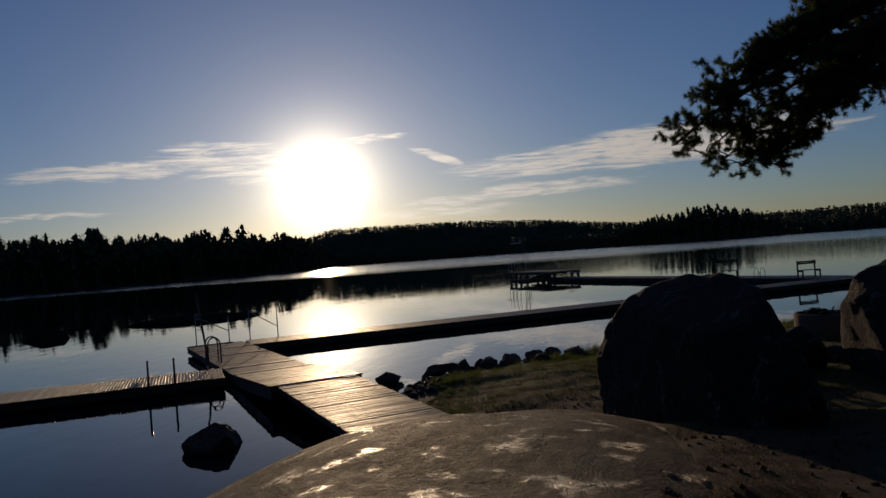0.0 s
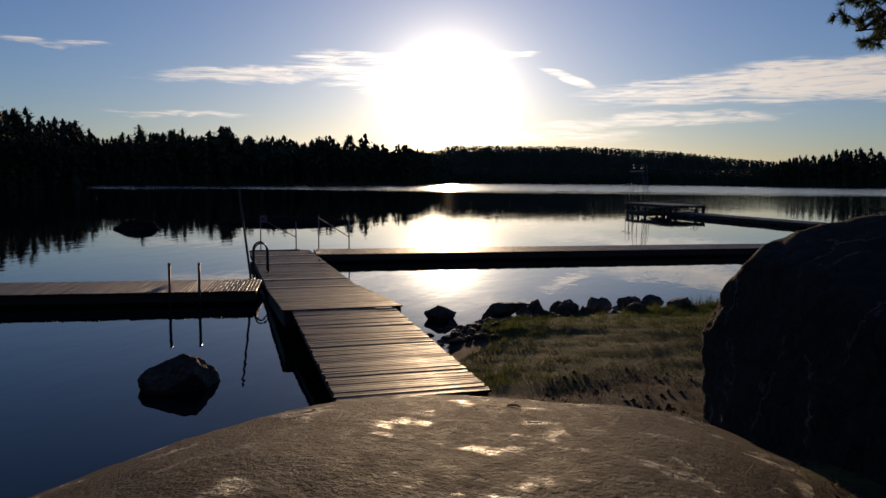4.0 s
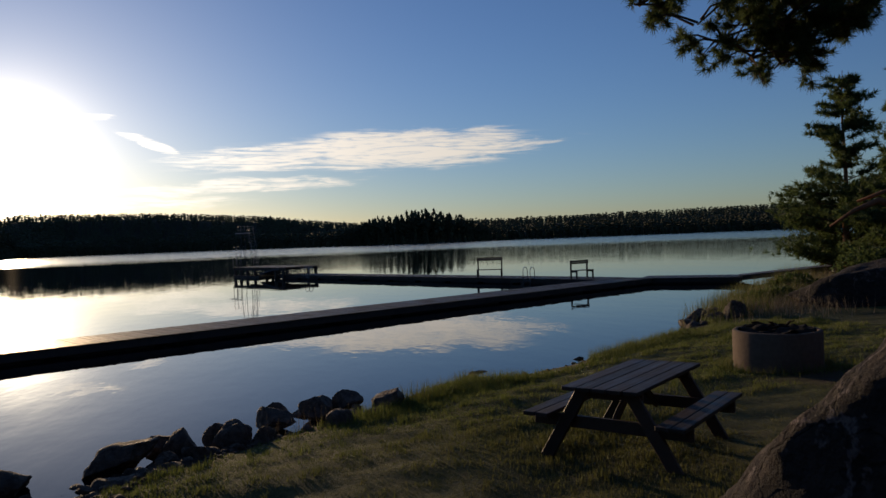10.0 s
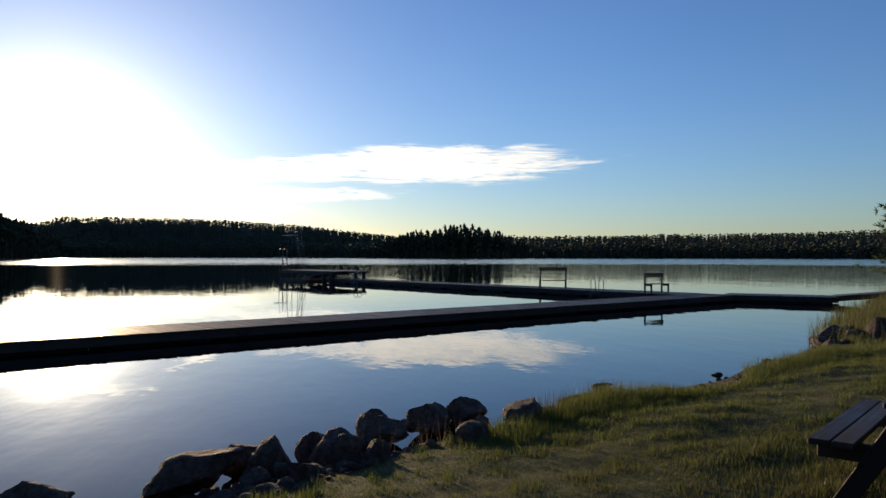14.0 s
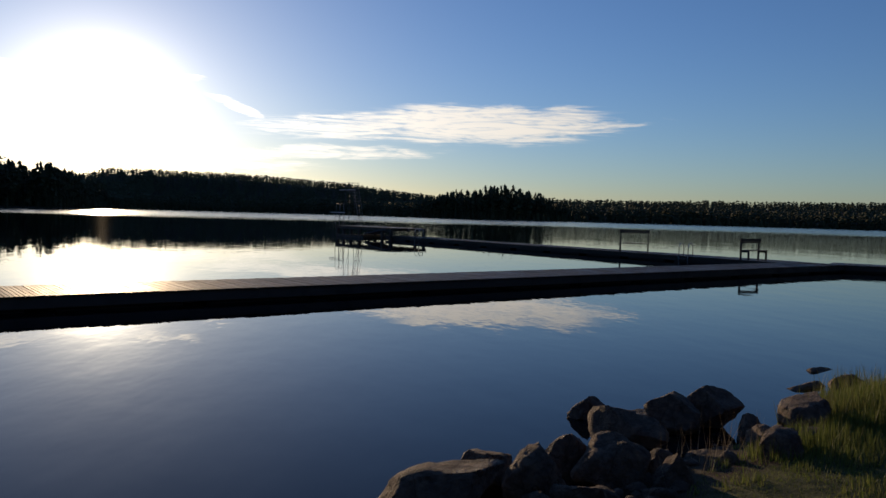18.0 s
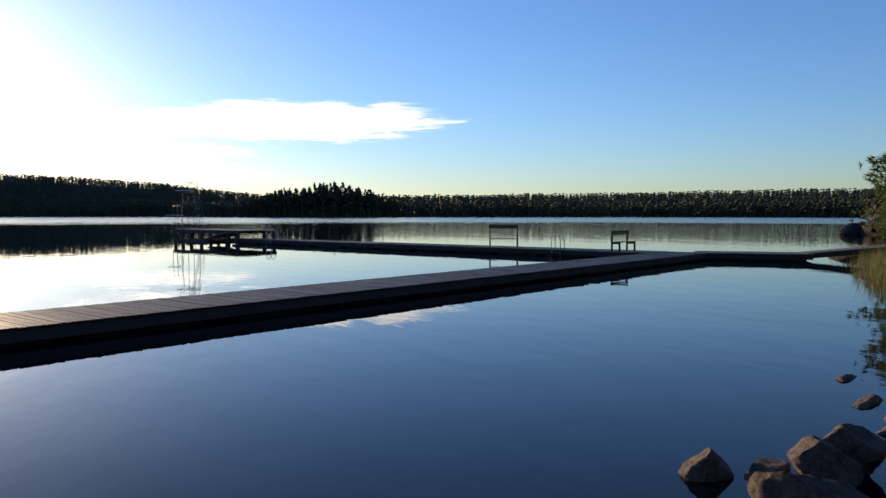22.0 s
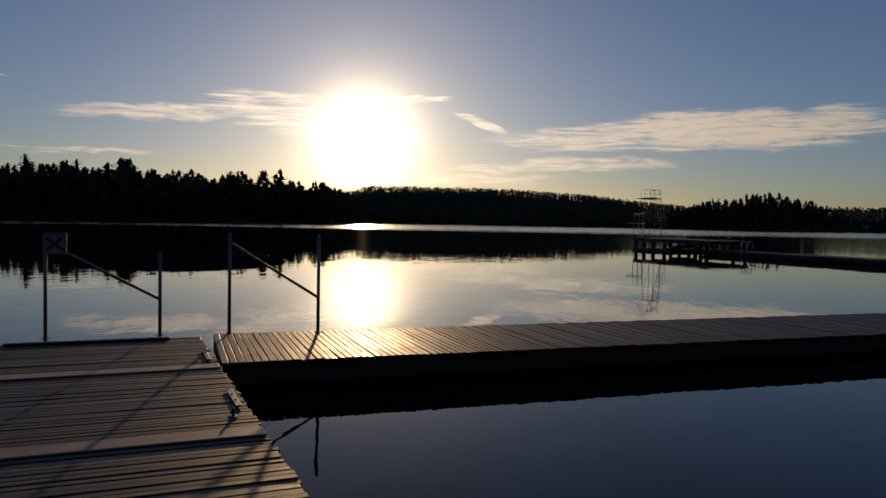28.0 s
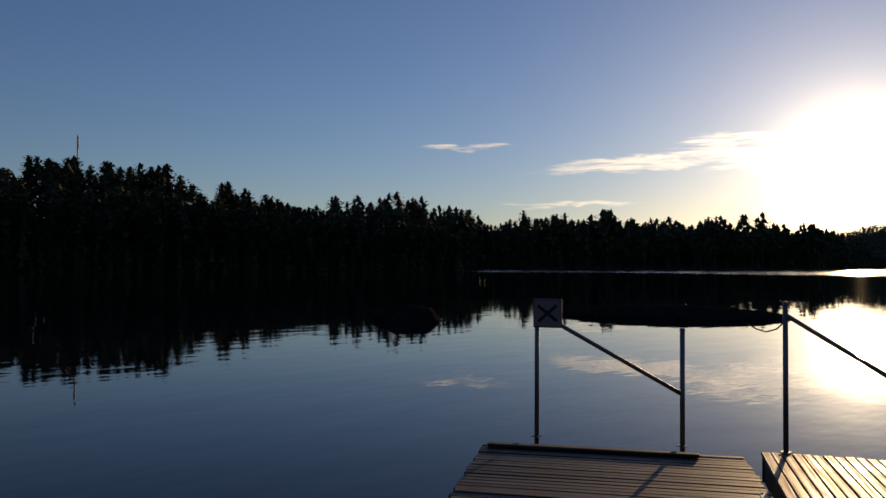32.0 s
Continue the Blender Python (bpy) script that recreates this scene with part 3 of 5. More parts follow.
def jetty(name, start, end, width, label, first=999, step=0.078, fascia=0.2, seams=(), group="jetties"):
    """A deck of cross planks from start to end (middle line of the top, metres) on side beams over dark floats."""
    start, end = Vector(start), Vector(end)
    length = (end - start).length
    root = thing(name, axes(start, end - start), label, "jetty", group)
    n = int(length / step)
    rest_v, rest_f = [], []
    rr = random.Random(int(length * 10))
    for i in range(n):
        y = (i + 0.5) * length / n
        dx, dz, tilt = rr.uniform(-0.014, 0.014), rr.uniform(-0.003, 0.003), rr.uniform(-0.7, 0.7)
        m = pose(dx, y, -0.016 + dz, rr.uniform(-1.6, 1.6), rr.uniform(-0.12, 0.12), tilt * 0.25)
        me = plank_mesh(width + 0.05)
        if i < first:
            ob = new("plank", me)
            ob.parent = root
            ob.matrix_basis = m
        else:
            b = len(rest_v)
            rest_v += [tuple(m @ v.co) for v in me.vertices]
            rest_f += [tuple(b + k for k in p.vertices) for p in me.polygons]
    if rest_v:
        me = bpy.data.meshes.new("far_planks")
        me.from_pydata(rest_v, [], rest_f)
        me.materials.append(M_DECK)
        ob = new("far_planks", me)
        ob.parent = root
        tagged(ob, kind="stuff")
    for sx in (-1, 1):
        part("side_beam", box(0.06, length - 0.02, fascia, 0.006, (sx * (width / 2 - 0.035), length / 2, -0.035 - fascia / 2)), M_BEAM, root, "dark wet side beam")
    for y in (0.05, length - 0.05):
        part("end_beam", box(width - 0.14, 0.06, fascia, 0.006, (0, y, -0.035 - fascia / 2)), M_BEAM, root)
    part("middle_beam", box(0.07, length - 0.2, fascia, 0.0, (0, length / 2, -0.035 - fascia / 2)), M_BEAM, root)
    for y in seams:
        part("cover_board", box(width + 0.03, 0.2, 0.014, 0.004, (0, y, 0.008)), M_PALE, root, "pale grey joint board")
    return root, length


M_PALE = mat_wood("pale_board", (0.36, 0.28, 0.20), (0.52, 0.42, 0.31), 0.6, "X", 0.25)
M_FLOAT = mat_plain("float_block", (0.03, 0.03, 0.032), 0.7, 0, 6, 0.3, 0.3)


def floats(root, length, width, depth=0.34, gap=0.5, size=2.2, top=-0.2):
    """Float blocks under a deck, reaching into the water."""
    n = max(1, int(length / (size + gap)))
    for i in range(n):
        y = (i + 0.5) * length / n
        part("float", box(width - 0.24, length / n - gap, depth, 0.03, (0, y, top - depth / 2)), M_FLOAT, root)


U = Vector((0.8706, 0.4919, 0))
V = Vector((-0.4919, 0.8706, 0))


def uv(u, v, z=D):
    return U * u + V * v + Vector((0, 0, z))


OUT = Vector((-0.551, 0.8345, 0)).normalized()
RIGHT = Vector((OUT.y, -OUT.x, 0))
HINGE = Vector((-1.54, 12.47, 0))


def de(d, e, z=D):
    return HINGE + OUT * d + RIGHT * e + Vector((0, 0, z))


def make_jetties():
    r, n = jetty("landing_stage", de(4.16, -1.1), de(13.66, -1.1), 2.05, "weathered grey plank landing stage on floats", seams=(1.46, 5.14, 7.54))
    floats(r, n, 2.05)
    r, n = jetty("access_ramp", de(-0.3, -1.1, 0.525), de(4.18, -1.1, 0.29), 2.1, "weathered plank ramp leading onto the landing stage", seams=(4.3,), fascia=0.28)
    r, n = jetty("gangway", de(-5.33, -1.1, 0.335), de(-0.31, -1.1, 0.506), 1.78, "worn sloping plank gangway from rock to jetty", fascia=0.12)
    part("edge_block", box(0.3, 0.09, 0.012, 0.004, (0.70, n - 0.08, 0.007)), M_PALE, r, "short pale board at the gangway corner")
    r, n = jetty("long_jetty", uv(3.95, 24.47), uv(37.1, 24.47), 1.95, "long straight plank jetty across the bay", first=170)
    floats(r, n, 1.95)
    side = Vector((0.895, 0.446, 0))
    r, n = jetty("side_jetty", Vector((-6.12, 15.27, D)), Vector((-6.12, 15.27, D)) - side * 20, 2.0, "plank bathing jetty running along the shore", first=120)
    floats(r, n, 2.0)
    r, n = jetty("outer_jetty", uv(36.2, 25.5), uv(36.2, 56), 2.1, "plank jetty leading out to the diving platform", first=0)
    floats(r, n, 2.1)
    r, n = jetty("shore_pontoon", uv(37.55, 24.4), uv(39.3, 20.0), 2.0, "short plank pontoon joining the jetty to its ramp", first=0)
    floats(r, n, 2.0)
    r, n = jetty("shore_ramp", uv(39.25, 20.2, 0.32), uv(41.2, 16.2, 0.75), 1.4, "sloping plank ramp from pontoon to shore", first=0)


# ---- far woods ----
def wood_belt(name, line, label, seed, h0, h1, depth, count, mat, layers=5, seg=6, under=0, radial=False, clumps=0, taper=0.0):
    """A belt of conifers along a far shore, one object: ragged stacked crowns on trunks, with brush along the water."""
    r = np.random.RandomState(seed)
    p = np.array(line)
    d = np.diff(p, axis=0)
    ln = np.hypot(d[:, 0], d[:, 1])
    total = count + under
    k = r.choice(len(ln), total, p=ln / ln.sum())
    t = r.uniform(size=total)
    brush = np.arange(total) >= count
    back = np.where(brush, r.uniform(-1, 9, total), depth * r.uniform(size=total) ** 1.25)
    x = p[k, 0] + d[k, 0] * t + d[k, 1] / ln[k] * back
    y = p[k, 1] + d[k, 1] * t - d[k, 0] / ln[k] * back
    if radial:
        # straight away from the bathing place, so that no gap opens at a bend of the shore
        x, y = p[k, 0] + d[k, 0] * t, p[k, 1] + d[k, 1] * t
        far = np.hypot(x, y - 10)
        x, y = x + x / far * back, y + (y - 10) / far * back
    g = ground_height(x, y)
    ok = g > 0.02
    x, y, g, brush, back = x[ok], y[ok], g[ok], brush[ok], back[ok]
    n = len(x)
    h = np.where(brush, r.uniform(2.5, 6.5, n), (h0 + (h1 - h0) * r.uniform(size=n) ** 1.4) * np.where(back < 5, 0.8, 1.0) * (1 + 0.09 * waves(x, y, 0.06, seed)))
    if taper:
        h = h * (1 - taper + taper * np.sin(np.pi * np.clip(((k + t) / len(ln))[ok], 0, 1)))
    pine = (r.uniform(size=n) < 0.94) & ~brush
    h = np.where(pine | brush, h, h * 0.84)
    wide = h * np.where(brush, r.uniform(0.3, 0.5, n), np.where(pine, r.uniform(0.15, 0.23, n), r.uniform(0.12, 0.17, n)))
    low = h * np.where(brush, -0.1, np.where(pine, r.uniform(0.25, 0.45, n) if clumps else r.uniform(-0.05, 0.1, n), r.uniform(0.0, 0.1, n)))
    vs, fs, nv = [], [], 0
    q = np.arange(seg)
    for j in range(layers):
        a = j / layers
        z0 = low + (h - low) * a
        # pines carry flat rounded cushions, spruces pointed skirts
        z1 = np.where(pine, z0 + np.minimum(0.6 * wide, (h - low) * 1.3 / layers), low + (h - low) * np.minimum(1.0, a + 2.0 / layers))
        prof = np.where(pine, (1 - a ** 3.2) ** 0.6 * (0.45 + 0.55 * min(1.0, a / 0.35)), (1 - a) ** 0.8 + 0.07)
        w = wide * prof * r.uniform(0.65, 1.2, n) * np.where(pine, 0.8, 1.0) * (0.62 if clumps else 1.35)
        off = np.where(pine, 0.6, 0.2) * math.sin(math.pi * min(1, 0.15 + a))
        ox, oy = wide * off * r.uniform(-1, 1, n), wide * off * r.uniform(-1, 1, n)
        ph = r.uniform(0, 6.28, (n, 1)) + 2 * np.pi * q / seg
        rad = w[:, None] * r.uniform(0.6, 1.2, (n, seg))
        ring = np.stack([(x + ox)[:, None] + rad * np.cos(ph), (y + oy)[:, None] + rad * np.sin(ph), (g + z0)[:, None] + r.uniform(-0.05, 0.05, (n, seg)) * h[:, None]], -1)
        tip = np.stack([x + ox * 0.5, y + oy * 0.5, g + z1], -1)[:, None]
        bot = np.stack([x + ox, y + oy, g + z0 - 0.02 * h], -1)[:, None]
        vs.append(np.concatenate([ring, tip, bot], 1).reshape(-1, 3))
        base = nv + np.arange(n)[:, None] * (seg + 2)
        up = np.stack([base + q, base + (q + 1) % seg, np.broadcast_to(base + seg, (n, seg))], -1)
        dn = np.stack([base + (q + 1) % seg, base + q, np.broadcast_to(base + seg + 1, (n, seg))], -1)
        fs += [up.reshape(-1, 3), dn.reshape(-1, 3)]
        nv += n * (seg + 2)
    if clumps:
        # sprays of foliage all over each crown
        m = clumps
        u = r.uniform(size=(n, m)) ** 0.75
        ang_ = r.uniform(0, 6.28, (n, m))
        prof = np.where(pine[:, None], (1 - u ** 3.2) ** 0.6 * (0.4 + 0.6 * np.minimum(1.0, u / 0.35)) + 0.03, (1 - u) ** 0.8 + 0.05)
        tier = 0.8 + 0.3 * np.sin(u * 26 + ang_ * 2 + 6.28 * r.uniform(size=(n, 1)))
        ang = ang_
        rad = wide[:, None] * prof * tier * np.sqrt(r.uniform(0.25, 1.25, (n, m)))
        c = np.stack([x[:, None] + rad * np.cos(ang), y[:, None] + rad * np.sin(ang), g[:, None] + low[:, None] + (h - low)[:, None] * u], -1)
        size = (0.22 + 0.014 * h)[:, None, None] * r.uniform(0.6, 1.5, (n, m, 1)) * np.where(u[..., None] > 0.85, 0.8, 1.0)
        out = np.stack([np.cos(ang), np.sin(ang), r.uniform(-0.35, 0.45, (n, m))], -1)
        side = np.stack([-np.sin(ang), np.cos(ang), r.uniform(-0.3, 0.3, (n, m))], -1)
        up = np.stack([np.zeros((n, m)), np.zeros((n, m)), np.ones((n, m))], -1)
        tri = np.stack([c - side * size * 0.8 - out * size * 0.5, c + side * size * 0.8 - out * size * 0.5 - up * size * 0.3, c + out * size + up * size * r.uniform(-0.2, 0.35, (n, m, 1))], 2).reshape(-1, 3)
        vs.append(tri)
        fs.append(nv + np.arange(len(tri)).reshape(-1, 3))
        nv += len(tri)
    tw = h * 0.012
    trunk = np.stack([np.stack([x - tw, y, g - 0.5], -1), np.stack([x + tw, y, g - 0.5], -1), np.stack([x, y + tw, g - 0.5], -1), np.stack([x, y, g + h * 0.8], -1)], 1)
    vs.append(trunk.reshape(-1, 3))
    base = nv + np.arange(n)[:, None] * 4
    fs.append(np.concatenate([base + np.array([[0, 1, 3]]), base + np.array([[1, 2, 3]]), base + np.array([[2, 0, 3]])], 0))
    return tagged(from_arrays(name, np.concatenate(vs), np.concatenate(fs), mat, not clumps), label, "forest", kind="stuff")


def polar(a, r):
    return (r * math.sin(radians(a)), 10 + r * math.cos(radians(a)))


def make_woods():
    tall = [polar(*p) for p in FAR if p[0] <= -58]
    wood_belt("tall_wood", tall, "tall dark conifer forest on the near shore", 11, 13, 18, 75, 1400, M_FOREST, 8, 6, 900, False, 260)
    near = [polar(*p) for p in FAR if -58 <= p[0] <= -43]
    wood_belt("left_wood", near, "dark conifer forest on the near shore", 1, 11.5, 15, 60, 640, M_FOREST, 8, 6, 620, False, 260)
    mid = [polar(-50, 330)] + [polar(*p) for p in FAR if -42 <= p[0] <= -16][::-1]
    mid = mid[:1] + sorted(mid[1:], key=lambda q: q[0])
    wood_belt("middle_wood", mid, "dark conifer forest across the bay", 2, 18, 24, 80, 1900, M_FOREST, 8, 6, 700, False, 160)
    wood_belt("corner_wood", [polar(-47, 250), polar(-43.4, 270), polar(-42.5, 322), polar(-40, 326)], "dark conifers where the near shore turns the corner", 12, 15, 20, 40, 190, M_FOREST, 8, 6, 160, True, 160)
    far = [polar(61, 240), polar(56, 390)] + [polar(*p) for p in FAR if -16 <= p[0] <= 50]
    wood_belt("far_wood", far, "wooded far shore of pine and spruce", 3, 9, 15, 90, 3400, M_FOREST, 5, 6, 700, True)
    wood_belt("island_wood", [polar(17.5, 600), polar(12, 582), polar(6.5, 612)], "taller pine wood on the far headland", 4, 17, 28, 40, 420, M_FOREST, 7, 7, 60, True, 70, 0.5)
    wood_belt("ridge_wood", [polar(-13, 800), polar(-17, 640), polar(-19, 500), polar(-23, 460), polar(-30, 440), polar(-42, 410)], "wooded ridge behind the bay", 8, 9, 13, 200, 3200, M_HAZED_HILL, 5, 6, 0, True)
    wood_belt("hill_wood", [polar(60, 340), polar(55, 520)] + [polar(a, r + 90) for a, r in FAR if -16 <= a <= 50] + [polar(-20, 770), polar(-25, 760)], "wooded hills behind the lake", 5, 8, 11, 330, 13000, M_HAZED_HILL, 4, 5, 0, True)
    wood_belt("point_wood", [(170, 98), (98, 78), (70, 72), (62, 65.5), (66, 57), (48, 50)], "pines and birches on the rocky point", 6, 4, 8, 14, 110, M_POINT, 7, 7, 90, False, 260)
    # trees out of view behind the walk, added to cut sky light on the boulders
    wood_belt("unseen_shade_wood", [(60, 10), (40, -18), (10, -30), (-20, -28), (-40, -22)], "unseen tall trees added behind the bathing place to block sky light", 7, 14, 20, 20, 220, M_FOREST, 6, 6, 60)
    m = thing("radio_mast", pose(*polar(-70, 262), float(ground_height(*polar(-70, 262)))), "thin grey radio mast above the forest", "mast")
    part("pole", tube([(0, 0, -1), (0, 0, 26)], [0.3, 0.2], 6), M_STEEL, m)
    part("antenna", tube([(0.3, 0, 22), (0.3, 0, 25.5)], 0.26, 6), M_STEEL, m)


# ---- trees close by ----
def tuft_mesh(rng, centres, dirs, size, needles, spread_, width):
    """Needle tufts: thin blades fanning from each centre about its direction."""
    n = len(centres)
    c = np.repeat(np.asarray(centres, float), needles, 0)
    d = np.repeat(np.asarray(dirs, float), needles, 0)
    v = d + rng.normal(0, spread_, (n * needles, 3))
    v /= np.linalg.norm(v, axis=1, keepdims=True) + 1e-9
    s = np.cross(v, rng.normal(0, 1, v.shape))
    s /= np.linalg.norm(s, axis=1, keepdims=True) + 1e-9
    ln = (size * rng.uniform(0.6, 1.2, (n * needles, 1)))
    a = c + rng.normal(0, 0.06, c.shape) * size
    verts = np.stack([a - s * width, a + s * width, a + v * ln], 1).reshape(-1, 3)
    return verts, np.arange(len(verts)).reshape(-1, 3)


def conifer(name, at, height, reach, label, seed, mat, kind="pine", low=0.08, lean=0.0, gaps=0.0, tufts=30, needles=15, size=0.27, group="shore trees"):
    """A pine or spruce with whorls of limbs that carry needle tufts."""
    rng = np.random.RandomState(seed)
    root = thing(name, pose(*at, 0, 0, rng.uniform(0, 360)), label, "tree", group)
    pts = [(lean * height * (i / 8) ** 2, 0.06 * math.sin(i * 1.3 + seed), height * i / 8) for i in range(9)]
    r0 = height * 0.014 + 0.03
    part("trunk", tube(pts, [r0 * (1 - i / 8.6) for i in range(9)], 9), M_BARK if kind == "spruce" else M_PINEBARK, root, smooth=True)
    limbs = bmesh.new()
    cs, ds = [], []
    levels = int(height * 2.6)
    for i in range(levels):
        f = low + (0.985 - low) * (i + rng.uniform(0, 0.6)) / levels
        z = height * f
        base = Vector((lean * height * f * f, 0, z))
        span = reach * ((1 - f) ** 0.75 * (0.75 + 0.25 * math.sin(f * 9 + seed)) + 0.06)
        for j in range(rng.randint(4, 7)):
            if rng.uniform() < gaps:
                continue
            a = rng.uniform(0, 6.28)
            ln = span * rng.uniform(0.55, 1.12)
            rise = rng.uniform(0.0, 0.35) if kind == "pine" else rng.uniform(-0.25, 0.1)
            lp = [base + Vector((math.cos(a) * ln * q, math.sin(a) * ln * q, ln * (rise * q + (0.12 if kind == "pine" else 0.18) * q * q))) for q in (0, 0.35, 0.7, 1.0)]
            rr = 0.008 + 0.011 * ln
            tube(lp, [rr, rr * 0.75, rr * 0.5, 0.004], 5, limbs)
            m = max(3, int(tufts * ln / 1.4))
            for q in range(m):
                u = 0.22 + 0.8 * (q + rng.uniform(0, 0.9)) / m
                p = lp[0].lerp(lp[-1], min(u, 1.0))
                off = rng.normal(0, 0.15 * ln * (0.45 + 0.4 * u), 3) * (1, 1, 0.34)
                cs.append((p.x + off[0], p.y + off[1], p.z + off[2]))
                ds.append((math.cos(a) * 0.6 + off[0], math.sin(a) * 0.6 + off[1], 0.45))
    part("branchwork", limbs, M_BARK, root)
    v, f = tuft_mesh(rng, cs, ds, size, needles, 0.7, size * 0.075)
    crown = from_arrays("crown", v, f, mat)
    crown.parent = root
    return root


def overhanging_pine():
    """The pine beside the turf: only its long limbs reach into view."""
    rng = np.random.RandomState(77)
    base = Vector((12.6, 11.4, surface(12.6, 11.4)))
    root = thing("scots_pine", pose(*base), "large scots pine with long limbs hanging over the turf", "tree")
    part("trunk", tube([(0, 0, -0.2), (0.05, 0.1, 2.5), (-0.1, 0.1, 5.5), (-0.05, 0, 8.5), (0.2, 0, 11)], [0.27, 0.22, 0.18, 0.13, 0.05], 12), M_PINEBARK, root, smooth=True)
    limbs = bmesh.new()
    cs, ds = [], []
    # limb: tip relative to the trunk's foot, height at the trunk
    for tip, h0, sag, rad in (((-6.85, 0.8, 4.52), 7.2, 0.5, 0.17), ((-6.55, 1.1, 4.92), 7.6, 0.5, 0.075), ((-6.25, 0.6, 4.27), 7.0, 0.5, 0.07), ((-5.85, 1.0, 4.07), 6.9, 0.5, 0.07), ((-5.45, 0.8, 3.97), 6.8, 0.5, 0.11),
                              ((-5.05, 0.9, 3.87), 6.7, 0.4, 0.06), ((-4.65, 0.7, 4.22), 6.8, 0.4, 0.06), ((-6.05, 0.8, 5.32), 7.8, 0.4, 0.06), ((-5.45, 0.9, 5.82), 8.0, 0.3, 0.06), ((-4.75, 0.6, 6.32), 8.2, 0.3, 0.06),
                              ((-4.05, 0.4, 4.92), 7.2, 0.3, 0.06), ((-3.55, 1.0, 5.72), 7.6, 0.3, 0.06), ((-4.15, 1.6, 6.72), 8.6, 0.3, 0.06), ((-2.75, 0.8, 6.32), 8.2, 0.3, 0.06), ((-2.05, -0.6, 6.72), 8.4, 0.3, 0.06), ((2.5, 2.0, 7.3), 7.8, 0.2, 0.06), ((2.2, -2.2, 7.8), 8.2, 0.2, 0.06)):
        a, b = Vector((0, 0, h0)), Vector(tip)
        pts = [a.lerp(b, q) + Vector((0.12 * math.sin(q * 7 + h0), 0.12 * math.cos(q * 6 + h0), sag * math.sin(q * math.pi) + 0.1 * math.sin(q * 9))) for q in (0, 0.15, 0.3, 0.45, 0.6, 0.75, 0.9, 1.0)]
        tube(pts, [rad * (1 - 0.85 * q) for q in (0, 0.15, 0.3, 0.45, 0.6, 0.75, 0.9, 1.0)], 7, limbs)
        for _ in range(60):
            # a twig that forks into shoots, each with a dense brush of needles
            q = 0.42 + 0.58 * rng.uniform() ** 0.75
            p = a.lerp(b, q) + Vector((0, 0, sag * math.sin(q * math.pi)))
            side = Vector(rng.normal(0, 1, 3)) * Vector((1, 1, 0.4))
            side.normalize()
            e = p + side * rng.uniform(0.25, 0.7) + Vector((0, 0, rng.uniform(-0.06, 0.2)))
            tube([p, p.lerp(e, 0.5) + Vector((0, 0, 0.05)), e], [0.016, 0.011, 0.006], 5, limbs)
            for _ in range(4):
                k = p.lerp(e, rng.uniform(0.45, 1.0))
                way = (side * 0.7 + Vector(rng.normal(0, 0.55, 3)) + Vector((0, 0, 0.25))).normalized()
                tip_ = k + way * rng.uniform(0.10, 0.22)
                tube([k, tip_], [0.006, 0.003], 4, limbs)
                for u in (0.35, 0.6, 0.8, 1.0):
                    c = k.lerp(tip_, u) + Vector(rng.normal(0, 0.012, 3))
                    cs.append(tuple(c))
                    ds.append(tuple(way * 0.8))
        for _ in range(3):
            # bare dead twigs hanging under the limb
            q = rng.uniform(0.3, 0.9)
            p = a.lerp(b, q) + Vector((0, 0, sag * math.sin(q * math.pi)))
            e = p + Vector((rng.normal(0, 0.15), rng.normal(0, 0.15), -rng.uniform(0.2, 0.55)))
            tube([p, p.lerp(e, 0.5) + Vector(rng.normal(0, 0.05, 3)), e], [0.010, 0.007, 0.003], 4, limbs)
    part("branchwork", limbs, M_BARK, root)
    v, f = tuft_mesh(rng, cs, ds, 0.118, 30, 0.75, 0.005)
    crown = from_arrays("crown", v, f, M_NEEDLE)
    crown.parent = root


def crooked_pine():
    """An old wind-bent pine with orange limbs and a bare broken stem."""
    x, y = 19.05, 21.1
    root = thing("crooked_pine", pose(x, y, surface(x, y)), "old crooked pine with orange bark and a bare snag", "tree")
    part("trunk", tube([(0, 0, 0.3), (0.15, 0, 1.3), (-0.05, 0.1, 1.9), (0.2, 0.1, 2.7), (0.3, 0.1, 3.3)], [0.22, 0.2, 0.17, 0.15, 0.1], 10), M_PINEBARK, root, smooth=True)
    part("limb", tube([(0.0, 0.1, 1.9), (-0.5, 0.3, 2.5), (-1.2, 0.5, 2.75), (-1.9, 0.6, 2.5), (-2.4, 0.9, 2.1)], [0.13, 0.11, 0.09, 0.06, 0.03], 8), M_PINEBARK, root, smooth=True)
    part("limb", tube([(0.2, 0.1, 2.6), (-0.4, 0.2, 3.05), (-1.0, 0.4, 3.0), (-1.6, 0.8, 2.75)], [0.1, 0.09, 0.06, 0.03], 8), M_PINEBARK, root, smooth=True)
    part("snag", tube([(0.28, 0.1, 3.2), (0.3, 0.12, 4.6), (0.36, 0.1, 5.9)], [0.07, 0.055, 0.02], 7), M_DEADWOOD, root, "pale bare broken stem", smooth=True)
    part("snag", tube([(0.12, 0.0, 3.0), (0.1, 0.0, 4.4)], [0.05, 0.02], 7), M_DEADWOOD, root, "pale bare broken stem", smooth=True)


